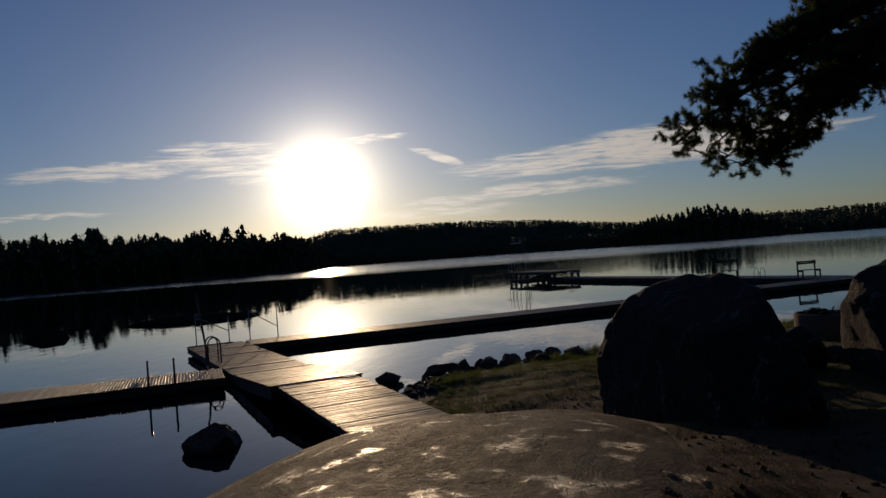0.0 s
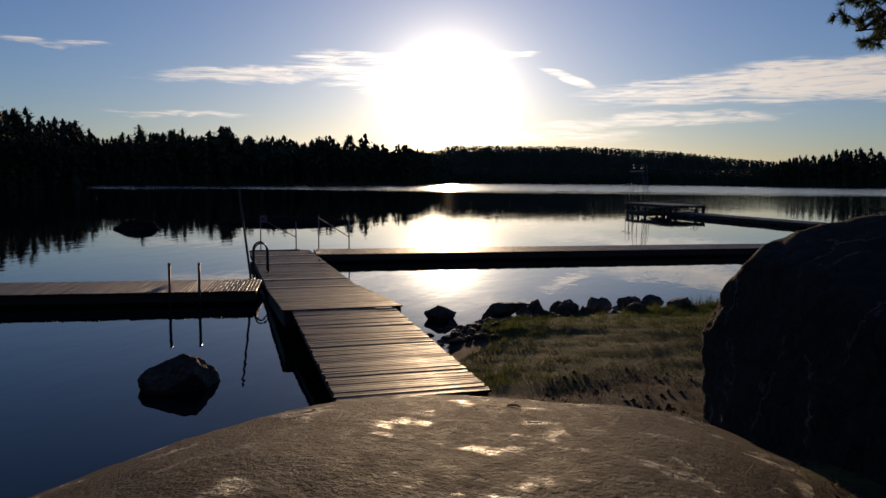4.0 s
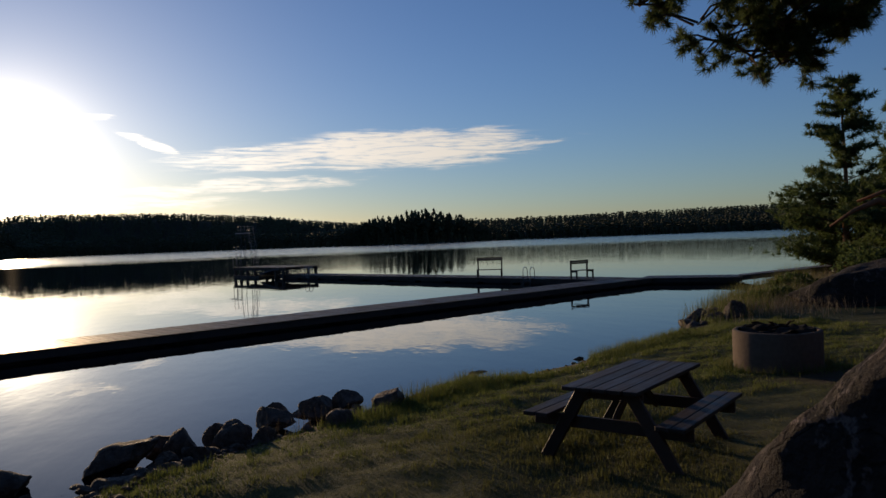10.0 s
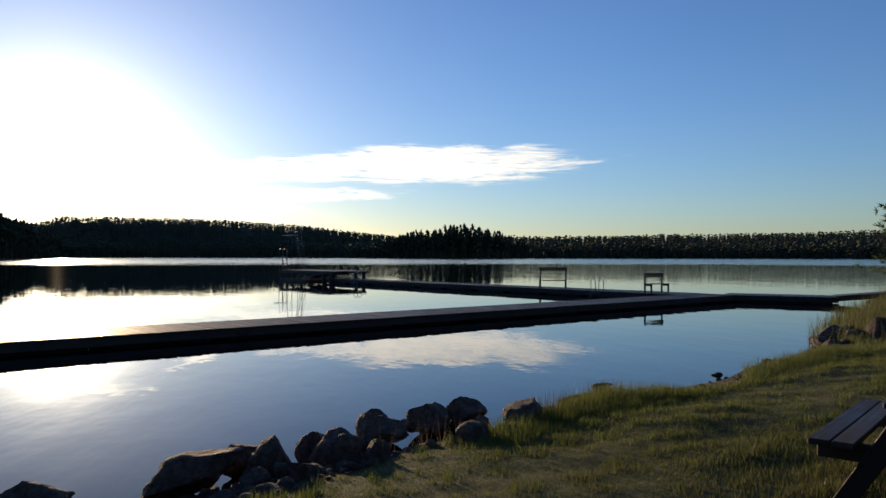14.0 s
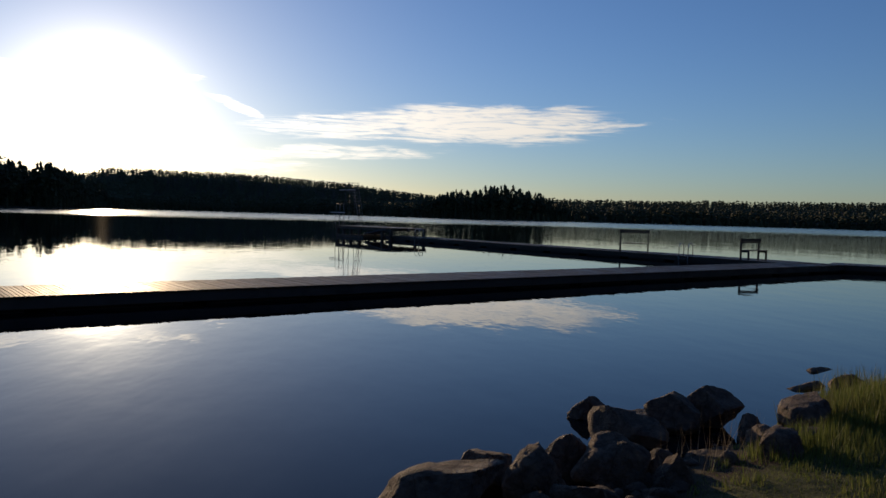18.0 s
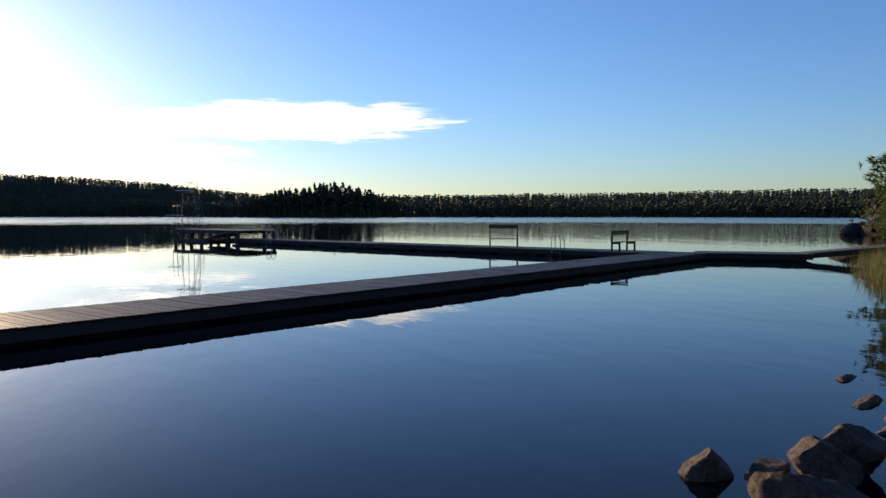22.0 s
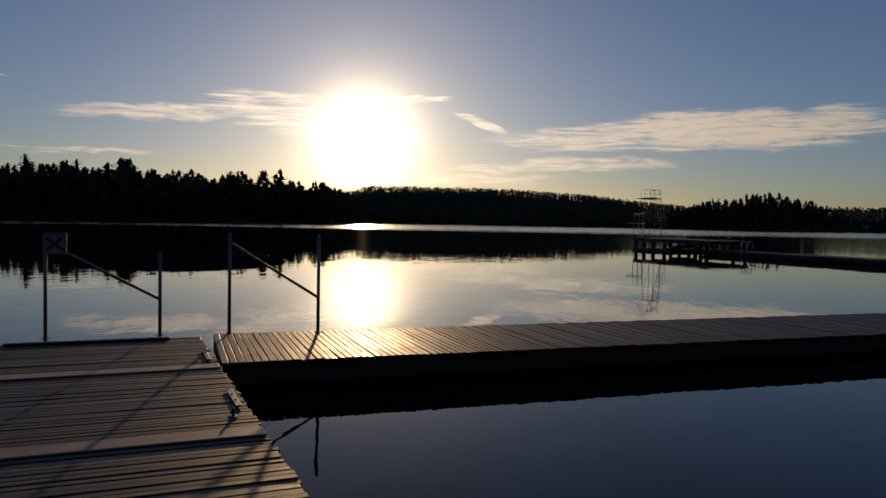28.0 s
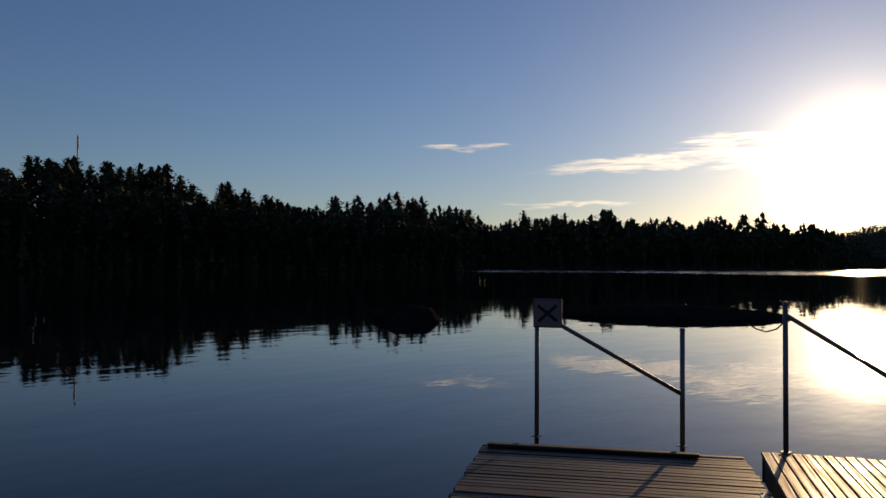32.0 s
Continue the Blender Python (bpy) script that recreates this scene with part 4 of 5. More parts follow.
def bush(name, at, size, count, seed, mat, label, leaf=0.09):
    rng = np.random.RandomState(seed)
    d = rng.normal(0, 1, (count, 3))
    d /= np.linalg.norm(d, axis=1, keepdims=True)
    c = d * rng.uniform(0.35, 1.0, (count, 1)) ** 0.5 * np.array(size) * (1 + 0.3 * np.sin(d[:, :1] * 5 + seed)) + (0, 0, size[2] * 0.8)
    c[:, 2] = np.abs(c[:, 2])
    root = thing(name, pose(*at), label, "bush", "shore bushes")
    stems = bmesh.new()
    for _ in range(9):
        e = c[rng.randint(count)]
        tube([(0, 0, -0.1), tuple(e * (0.4, 0.4, 0.55)), tuple(e)], [0.03, 0.018, 0.005], 5, stems)
    part("branchwork", stems, M_BARK, root)
    v, f = tuft_mesh(rng, c, d, leaf * 1.6, 3, 0.9, leaf * 0.45)
    o = from_arrays("foliage", v, f, mat)
    o.parent = root


# ---- grass ----
def make_grass():
    rng = np.random.RandomState(5)
    # sown over the turf, thicker near the walk
    n = 800000
    x, y = -1.6 + 16.0 * rng.uniform(0, 1, n) ** 1.2, 8.0 + 15.0 * rng.uniform(0, 1, n) ** 0.95
    s = lake_distance(x, y)
    bare = np.clip(1.15 - np.hypot((x - 3.4) / 2.5, (y - 7.1) / 2.2), 0, 1) * 1.6 + np.clip(1.2 - np.hypot((x - 13.5) / 6.0, (y - 13.2) / 2.8), 0, 1)
    patch = 0.5 + 0.5 * waves(x, y, 1.3, 21)
    ok = (s > 0.12) & (rng.uniform(size=n) > bare * np.clip(1.3 - 1.5 * waves(x, y, 3.4, 41), 0.55, 2.6)) & (rng.uniform(size=n) < 0.24 + 0.6 * patch) & (np.hypot(x - 9.55, y - 15.0) > 0.7) & (s > (0.6 + 0.3 * waves(x, y, 1.9, 33)) * (x < 2.5)) & (s > 0.3 * (x < 2.5)) & (s > (0.5 + 0.4 * waves(x, y, 1.6, 31)) * ((x > 6.0) & (x < 13.5)))
    ok &= rng.uniform(size=n) > 0.3 * np.clip((4.6 - np.hypot((x - 5.6) * 0.8, y - 10.2)) / 2.5, 0, 1)
    x, y, s, patch = x[ok], y[ok], s[ok], patch[ok]
    worn = np.clip((4.6 - np.hypot((x - 5.6) * 0.8, y - 10.2) + waves(x, y, 1.7, 27)) / 2.5, 0, 1)
    tuss = (1 - 0.45 * worn) * np.clip(waves(x, y, 9.0, 22) + 0.5 * waves(x, y, 19.0, 23), 0, 1.4)
    h = 0.018 + 0.045 * np.clip(patch, 0, 1.2) ** 2 * rng.uniform(0.3, 1.3, len(x)) + 0.075 * tuss * rng.uniform(0.3, 1.2, len(x))
    rim = np.clip(1 - np.abs(s - 0.65) / 0.7, 0, 1) * np.clip((x - 2.3) / 0.8, 0, 1)
    h = h + rim * rng.uniform(0.03, 0.3, len(x)) * (0.35 + 0.65 * (0.5 + 0.5 * waves(x, y, 2.4, 8)))
    blades("turf_grass", x, y, ground_height(x, y) - 0.006, h, 0.0048, rng, M_GRASS, "short green grass blades of the lakeside turf")
    a = rng.uniform(0, 6.28, 900)
    q = 0.70 + np.abs(rng.normal(0, 0.12, 900))
    x, y = 9.55 + q * np.cos(a), 15.0 + q * np.sin(a)
    blades("ring_weeds", x, y, ground_height(x, y) - 0.006, rng.uniform(0.05, 0.26, 900) * (0.4 + 0.6 * np.abs(np.sin(a * 2.5))), 0.005, rng, M_REED, "rough grass growing round the fire ring", 0.6)
    # scattered dry needles and straw on the trodden ground beside the outcrop
    n = 70000
    x, y = rng.uniform(1.6, 9.5, n), rng.uniform(-3.0, 10.0, n)
    ok = (waves(x, y, 3.2, 61) + 0.6 * waves(x, y, 9.0, 62) > -0.3) & (rock_height(x, y) < ground_height(x, y)) & (lake_distance(x, y) > 0.3) & (np.hypot((x - 5.1) / 1.5, (y - 6.6) / 1.9) > 1)
    x, y = x[ok], y[ok]
    blades("dry_litter", x, y, ground_height(x, y) - 0.004, rng.uniform(0.012, 0.055, len(x)), 0.004, rng, M_DRYGRASS, "dry straw and needles on trodden earth", 1.6)
    make_clods(rng)
    # reeds and tall dry grass at the water by the bridge and round the big rocks
    cx = [(14.0, 24.0), (15.2, 25.2), (16.6, 26.6), (17.8, 27.8), (19.2, 29.2), (21.0, 30.6), (22.8, 32.0), (24.6, 33.4), (26.5, 36.0), (15.0, 23.6), (16.2, 24.2), (13.8, 22.8), (18.4, 26.0), (20.6, 27.6)]
    k = rng.choice(len(cx), 3200)
    p = np.array(cx)[k] + rng.normal(0, 0.6, (3200, 2))
    ok = lake_distance(p[:, 0], p[:, 1]) > -0.35
    p = p[ok]
    blades("reeds", p[:, 0], p[:, 1], ground_height(p[:, 0], p[:, 1]), rng.uniform(0.25, 0.72, len(p)), 0.008, rng, M_REED, "tall yellow-green reeds along the shore")
    p = np.array(cx)[rng.choice(len(cx), 5000)] + rng.normal(0, 0.9, (5000, 2)) + (1.1, -0.9)
    p = p[lake_distance(p[:, 0], p[:, 1]) > 0.2]
    blades("dry_grass", p[:, 0], p[:, 1], ground_height(p[:, 0], p[:, 1]), rng.uniform(0.12, 0.45, len(p)), 0.007, rng, M_DRY, "ochre dry grass on the bank above the reeds", 0.6)
    q = np.array([(5.2, 17.4), (5.0, 17.2), (3.75, 16.0), (4.0, 15.9)])[rng.choice(4, 700)] + rng.normal(0, 0.16, (700, 2))
    blades("shore_reeds", q[:, 0], q[:, 1], ground_height(q[:, 0], q[:, 1]), rng.uniform(0.12, 0.4, 700), 0.006, rng, M_REED, "thin pale reeds between the shore stones")
    q = np.array([(2.45, 15.0), (1.95, 14.75), (2.15, 15.2)])[rng.choice(3, 60)] + rng.normal(0, 0.2, (60, 2))
    blades("dry_stalks", q[:, 0], q[:, 1], ground_height(q[:, 0], q[:, 1]), rng.uniform(0.15, 0.42, 60), 0.0025, rng, M_DRY, "dry leafless stalks between the stones", 0.5)


def make_clods(rng):
    """Crumbled earth and cones trodden into the bare ground, one object of small lumps."""
    n = 2600
    x, y = rng.uniform(1.8, 8.5, n), rng.uniform(-2.5, 9.2, n)
    ok = (rock_height(x, y) < ground_height(x, y)) & (lake_distance(x, y) > 0.4) & (rng.uniform(size=n) < 1.5 - np.hypot((x - 4.2) / 3.6, (y - 6.0) / 4.5))
    x, y = x[ok], y[ok]
    n = len(x)
    r = 0.008 + 0.026 * rng.uniform(size=n) ** 2
    unit = np.array([(1, 0, 0), (0.3, 0.95, 0), (-0.8, 0.58, 0), (-0.8, -0.58, 0), (0.3, -0.95, 0), (0, 0, 0.8), (0, 0, -0.8)])
    tri = np.array([(k, (k + 1) % 5, 5) for k in range(5)] + [((k + 1) % 5, k, 6) for k in range(5)])
    v = unit[None] * r[:, None, None] * rng.uniform(0.6, 1.4, (n, 7, 1)) + np.stack([x, y, ground_height(x, y) + 0.3 * r], -1)[:, None]
    f = (np.arange(n) * 7)[:, None, None] + tri[None]
    tagged(from_arrays("soil_crumbs", v.reshape(-1, 3), f.reshape(-1, 3), M_SOIL), "dark crumbs of trodden earth and cones", "soil", kind="stuff")


def blades(name, x, y, z, h, w, rng, mat, label, bend=0.35):
    n = len(x)
    a, b = rng.uniform(0, 6.28, n), rng.uniform(0, 6.28, n)
    lean = rng.uniform(0.05, bend, n) * h
    sx, sy = np.cos(a) * w, np.sin(a) * w
    v = np.stack([np.stack([x - sx, y - sy, z], -1), np.stack([x + sx, y + sy, z], -1), np.stack([x + np.cos(b) * lean, y + np.sin(b) * lean, z + h], -1)], 1).reshape(-1, 3)
    return tagged(from_arrays(name, v, np.arange(3 * n).reshape(-1, 3), mat), label, "grass", kind="stuff")


M_DRY = mat_leaf("dry_stalk", (0.20, 0.15, 0.09), (0.36, 0.29, 0.19), 0.7, 0.2)
M_DRYGRASS = mat_leaf("dry_litter", (0.06, 0.05, 0.02), (0.17, 0.13, 0.065), 0.7, 0.3)
M_SOIL = mat_plain("loose_soil", (0.055, 0.036, 0.024), 0.95, 0.0, 30, 0.4, 0.5, 0.1)
M_POINT = mat_leaf("point_foliage", (0.035, 0.05, 0.018), (0.10, 0.115, 0.035), 0.7, 0.2)
M_DEADWOOD = mat_plain("dead_wood", (0.42, 0.34, 0.25), 0.7, 0, 10, 0.25, 0.4)
M_BIRCH = mat_leaf("birch_leaves", (0.05, 0.085, 0.02), (0.14, 0.17, 0.045), 0.5, 0.35)


# ---- stones ----
# x, y, half length, half width, top above the water, turn, lift of the far or right end
BEACH_STONES = [(-1.2, 13.92, 0.36, 0.24, 0.26, 12, 10), (-0.8, 13.5, 0.12, 0.1, 0.05, 0, 0), (-0.05, 14.28, 0.52, 0.25, 0.36, -10, -19), (0.43, 14.72, 0.22, 0.19, 0.34, 30, -12), (0.70, 14.42, 0.22, 0.2, 0.36, 10, 0),
                (1.06, 15.0, 0.2, 0.17, 0.32, 40, 6), (1.3, 14.7, 0.26, 0.22, 0.40, -20, 8), (0.86, 14.12, 0.18, 0.16, 0.30, 0, 0), (0.58, 14.02, 0.17, 0.15, 0.24, 50, 0), (0.22, 13.42, 0.44, 0.26, 0.24, 5, -8),
                (-0.14, 13.2, 0.2, 0.15, 0.12, -20, 0), (0.72, 13.6, 0.2, 0.15, 0.28, 0, 0), (0.15, 13.85, 0.13, 0.1, 0.12, 0, 0), (1.68, 14.74, 0.15, 0.12, 0.24, 25, 0), (1.6, 14.45, 0.17, 0.14, 0.34, -30, 0)]
POINT_STONES = [(1.80, 15.68, 0.36, 0.23, 0.36, -60, 8), (2.46, 16.24, 0.28, 0.27, 0.38, 20, 10), (2.92, 16.32, 0.26, 0.22, 0.37, -35, -14), (1.80, 16.68, 0.21, 0.17, 0.17, 8, 0), (2.24, 16.56, 0.27, 0.13, 0.08, 15, -6), (3.46, 15.74, 0.29, 0.22, 0.5, 55, -16),
                (3.0, 15.82, 0.16, 0.13, 0.2, 0, 0), (2.66, 14.8, 0.24, 0.2, 0.36, 15, 0), (2.2, 14.8, 0.13, 0.1, 0.2, -20, 0), (2.3, 15.3, 0.26, 0.18, 0.06, 35, 0), (2.85, 15.4, 0.2, 0.15, 0.22, 60, 0), (3.15, 15.25, 0.14, 0.12, 0.26, 0, 0)]
BAY_STONES = [(5.3, 17.6, 0.26, 0.2, 0.16, 10, 0), (4.9, 17.86, 0.34, 0.15, 0.03, 20, 0), (5.72, 18.8, 0.25, 0.12, 0.02, 15, 0), (4.15, 16.94, 0.19, 0.13, 0.06, 0, 0), (4.48, 17.24, 0.15, 0.1, 0.05, 0, 0), (12.85, 22.8, 0.36, 0.3, 0.2, 0, 10),
              (13.75, 22.25, 0.5, 0.4, 0.66, 30, 0), (13.39, 22.41, 0.38, 0.3, 0.38, 0, 0), (12.6, 22.2, 0.26, 0.2, 0.2, 40, 0), (14.1, 23.62, 0.36, 0.3, 0.34, 0, 0), (8.16, 19.5, 0.19, 0.12, 0.03, 0, 0), (10.03, 20.43, 0.2, 0.13, 0.05, 0, 0), (13.3, 23.2, 0.34, 0.28, 0.4, -20, 0)]


def make_stones():
    rr = random.Random(31)
    for seed, (x, y, a, b, top, turn, lift) in enumerate(BEACH_STONES + POINT_STONES + BAY_STONES):
        wet = float(ground_height(x, y)) < 0.06
        half = 0.5 * (top + 0.16) / (1 + 0.5 * abs(lift) / 20)
        label = "wet dark granite stone in the shallows" if wet else "grey-brown granite stone on the shore"
        boulder("shore_stone", (x, y, top - half * (1 + 0.35 * abs(lift) / 20)), (a * 1.08, b * 1.08, half * 1.12), 11 + seed, M_WETROCK, label, turn, 0.34, 4, "stone", "shore stones", 11, 0.55, (rr.uniform(-9, 9), lift), 30, 0.86)
    boulder("lake_rock", (-3.13, 8.05, 0.03), (0.52, 0.47, 0.38), 51, M_WETROCK, "dark rounded rock standing in the lake", 20, 0.3, 5, "rock", "", 7, 0.55)
    boulder("skerry", (-20.3, 43, -0.05), (4.3, 1.5, 0.42), 53, M_DARKROCK, "long low dark rock islet lying in the lake", 29, 0.1, 5, "rock", "", 0)
    boulder("lake_rock", (-24.9, 34.5, -0.02), (1.3, 0.8, 0.5), 52, M_DARKROCK, "low dark rock far out in the lake", 40, 0.2, 4, "rock")
    cut = [(Vector(n).normalized(), d) for n, d in (((-0.9, -0.42, 0.1), 1.03), ((-0.38, -0.32, 0.87), 1.36), ((-0.35, 0.65, 0.67), 1.53), ((-0.4, -0.85, 0.35), 1.72), ((0.93, -0.1, 0.35), 1.02), ((0.45, -0.1, 0.89), 1.5), ((0.3, 0.9, 0.3), 1.8), ((-0.55, -0.4, 0.73), 1.42))]
    boulder("boulder", (5.1, 6.6, 0.95), (1.75, 2.2, 1.6), 4, M_ROCK, "huge dark granite boulder beside the outcrop", 0, 0.2, 6, "boulder", "", 0, faces=cut)
    boulder("boulder", (9.0, 8.9, 1.25), (1.25, 1.3, 1.45), 61, M_ROCK, "tall rounded granite boulder behind the first", 30, 0.2, 5)
    boulder("boulder", (7.5, 10.2, 0.75), (0.5, 0.45, 0.5), 62, M_ROCK, "small granite boulder between larger ones", 0, 0.25, 4)
    slab = [(Vector(n).normalized(), d) for n, d in (((-0.1, -0.1, 0.99), 0.92), ((-0.85, -0.45, 0.25), 1.75), ((-0.2, -0.95, 0.25), 1.25))]
    boulder("boulder", (18.2, 22.0, 0.55), (2.7, 1.8, 1.3), 63, M_ROCK, "broad granite boulder under the shore pines", -20, 0.3, 5, cuts=6, faces=slab)
    boulder("boulder", (21.6, 19.6, 0.9), (2.0, 1.7, 1.3), 64, M_ROCK, "broad granite boulder under the shore pines", 20, 0.25, 4)
    boulder("boulder", (8.3, 11.0, 0.45), (0.38, 0.3, 0.3), 65, M_ROCK, "small rough stone lying in the grass", 20, 0.25, 4)
    rr = random.Random(9)
    for _ in range(16):
        t = rr.random()
        x, y = 63 + 5 * t + rr.uniform(-1.0, 1.0), 60 + 8 * rr.random()
        boulder("point_rock", (x, y, 0.2 + rr.random() * 0.5), (rr.uniform(1.0, 2.2), rr.uniform(0.8, 1.7), rr.uniform(0.6, 1.3)), 100 + _, M_ROCK, "bare granite rock on the far point", rr.uniform(0, 180), 0.25, 3, "rock", "point rocks")


def make_cobbles():
    """Small wet stones on the strip of beach beside the gangway."""
    rr = random.Random(12)
    shapes = []
    for k in range(7):
        ob = boulder("cobble", (0, 0, 0), (1, 0.8, 0.6), 200 + k, M_WETROCK, "small dark wet stone on the narrow beach", 0, 0.3, 2, "stone", "beach cobbles", 8, 0.5, (0, 0), 40, 0.8)
        shapes.append(ob.data)
        bpy.data.objects.remove(ob)
    gravel_v, gravel_f, made = [], [], 0
    while made < 640:
        x, y = (rr.uniform(-1.5, 1.7), rr.uniform(11.4, 14.6)) if made < 200 or made % 3 else (rr.uniform(1.6, 13.0), rr.uniform(14.6, 22.5))
        s = float(lake_distance(np.array(x), np.array(y)))
        if not -0.55 < s < 0.75 or rr.random() < abs(s - 0.1) * 0.9:
            continue
        size = 0.035 + 0.11 * rr.random() ** 2 if made < 280 else 0.02 + 0.05 * rr.random() ** 2
        m = pose(x, y, max(float(ground_height(x, y)), -0.09) + size * 0.2, rr.uniform(-20, 20), rr.uniform(-20, 20), rr.uniform(0, 360)) @ Matrix.Scale(size, 4)
        if made < 280:
            ob = new("cobble", shapes[made % 7])
            ob.matrix_basis = m
            tagged(ob, "small dark wet stone on the narrow beach", "stone", "beach cobbles")
        else:
            me, b = shapes[made % 7], len(gravel_v)
            gravel_v += [tuple(m @ v.co) for v in me.vertices]
            gravel_f += [tuple(b + k for k in p.vertices) for p in me.polygons]
        made += 1
    tagged(from_arrays("gravel", gravel_v, gravel_f, M_WETROCK, True), "wet dark pebbles along the waterline", "gravel", kind="stuff")


# ---- furniture and fittings ----
def make_table():
    m = axes((5.34, 11.68, surface(5.34, 11.68)), (0.771, 0.637, 0))
    root = thing("picnic_table", m, "dark-stained wooden picnic table with attached benches on turf", "picnic table")
    L, H = 1.74, 0.74
    for i in range(5):
        part("tabletop_board", box(0.146, L + 0.01 * (i % 2), 0.038, 0.006, ((i - 2) * 0.152, 0.004 * i, H - 0.019)), M_TABLE, root)
    for s in (-1, 1):
        for i in range(2):
            part("bench_board", box(0.133, L, 0.04, 0.006, (s * (0.60 + i * 0.14), 0, 0.44)), M_TABLE, root)
        y = s * (L / 2 - 0.24)
        part("seat_bearer", box(1.60, 0.045, 0.12, 0.006, (0, y, 0.357)), M_TABLE, root)
        part("top_bearer", box(0.68, 0.045, 0.09, 0.006, (0, y, H - 0.086)), M_TABLE, root)
        for q in (-1, 1):
            leg = box(0.125, 0.048, 0.84, 0.006)
            part("leg", leg, M_TABLE, root, m=pose(q * 0.45, y + 0.048 * s, 0.335, 0, -q * 31, 0))
        part("brace", box(0.045, 0.62, 0.075, 0.005), M_TABLE, root, m=pose(0, s * 0.31, 0.50, s * -34, 0, 0))


def make_ring():
    root = thing("fire_ring", pose(9.55, 15.0, surface(9.55, 15.0) - 0.03), "round concrete well ring filled with charred soil", "fire pit")
    n, r0, r1, h = 40, 0.66, 0.57, 0.62
    bm = bmesh.new()
    prof = [(r0, 0), (r0, h - 0.02), (r0 - 0.02, h), (r1 + 0.02, h), (r1, h - 0.02), (r1, 0.1)]
    rings = [[bm.verts.new((r * math.cos(6.2832 * j / n), r * math.sin(6.2832 * j / n), z)) for j in range(n)] for r, z in prof]
    for a, b in zip(rings, rings[1:]):
        for j in range(n):
            bm.faces.new((a[j], a[(j + 1) % n], b[(j + 1) % n], b[j]))
    part("ring", bm, M_CONCRETE, root, "stained concrete ring", smooth=True)
    bm = bmesh.new()
    bmesh.ops.create_circle(bm, cap_ends=True, cap_tris=True, segments=36, radius=0.572)
    bmesh.ops.subdivide_edges(bm, edges=bm.edges[:], cuts=3, use_grid_fill=True)
    for v in bm.verts:
        v.co.z = h - 0.0 + 0.09 * noise.noise(v.co * 4) + 0.05 * noise.noise(v.co * 9)
    part("fill", bm, M_CHAR, root, "black charred soil")
    rng = random.Random(8)
    for _ in range(9):
        a, q = rng.uniform(0, 6.28), rng.uniform(0.05, 0.3)
        p = Vector((q * math.cos(a), q * math.sin(a), h + 0.03))
        e = p + Vector((rng.uniform(-0.32, 0.32), rng.uniform(-0.32, 0.32), rng.uniform(0.0, 0.1)))
        part("charred_stick", tube([p, p.lerp(e, 0.5) + Vector((0, 0, 0.03)), e], [0.022, 0.018, 0.01], 6), M_CHAR, root, "burnt black branch")
    b = boulder("charred_stone", (9.3, 15.05, surface(9.55, 15.0) + h - 0.02), (0.14, 0.12, 0.10), 71, M_CHAR, "charred black stone in the fire ring", 0, 0.3, 3, "stone")


def steel(name, pts, rad, root, mat=None, label="", seg=10):
    return part(name, tube(pts, rad, seg), mat or M_STEEL, root, label, smooth=True)


def make_rail():
    """Posts with braces on the end of the landing stage, and a small warning board."""
    for foot, other, h, h2 in (((-10.70, 23.21), (-9.62, 23.81), 1.20, 0.98), ((-8.93, 24.23), (-7.92, 24.64), 1.22, 1.21)):
        a, b = Vector((*foot, D)), Vector((*other, D))
        a, b = a + OUT * -0.02, b + OUT * -0.02
        root = thing("rope_rail", Matrix.Translation(a), "galvanised steel post pair with a slanting brace on the jetty", "railing", "jetty rails")
        steel("post", [(0, 0, -0.3), (0, 0, h)], 0.021, root)
        steel("post", [b - a + Vector((0, 0, -0.3)), b - a + Vector((0, 0, h2))], 0.021, root)
        steel("brace", [Vector((0, 0, h - 0.09)), b - a + Vector((0, 0, 0.44))], 0.019, root)
        for p in (Vector((0, 0, 0)), b - a):
            part("foot_plate", box(0.075, 0.075, 0.008, 0.002), M_STEEL, root, m=Matrix.Translation(p + Vector((0, 0, 0.008))))
            part("cap", tube([p + Vector((0, 0, h if p.length < 0.1 else h2)), p + Vector((0, 0, (h if p.length < 0.1 else h2) + 0.02))], [0.027, 0.018], 10), M_STEEL, root)
        if foot[0] > -10:
            # a short length of chain left hanging from the post
            part("chain", tube([(0, 0, h - 0.14), (-0.06, -0.03, h - 0.21), (-0.13, -0.07, h - 0.235), (-0.2, -0.11, h - 0.21), (-0.25, -0.14, h - 0.17)], 0.007, 6), M_DARKSTEEL, root, "short hanging chain")
        if foot[0] < -10:
            s = axes((0.095, 0.03, h - 0.10), U)
            sign = part("sign", box(0.02, 0.255, 0.255, 0.006), M_SIGN, root, "pale square board with a black crossed mark", m=s)
            for k, ang in ((1, 42), (-1, -38)):
                part("stroke", box(0.006, 0.22, 0.028, 0.0), M_BLACK, sign, m=pose(0.0125, 0, 0, ang, 0, 0))
                part("stroke", box(0.006, 0.2, 0.02, 0.0), M_BLACK, sign, m=pose(-0.0125, 0, 0, ang, 0, 0))
            part("border", tube([(0.012, -0.12, -0.12), (0.012, 0.12, -0.12), (0.012, 0.12, 0.12), (0.012, -0.12, 0.12), (0.012, -0.12, -0.12)], 0.004, 4), M_BLACK, sign)


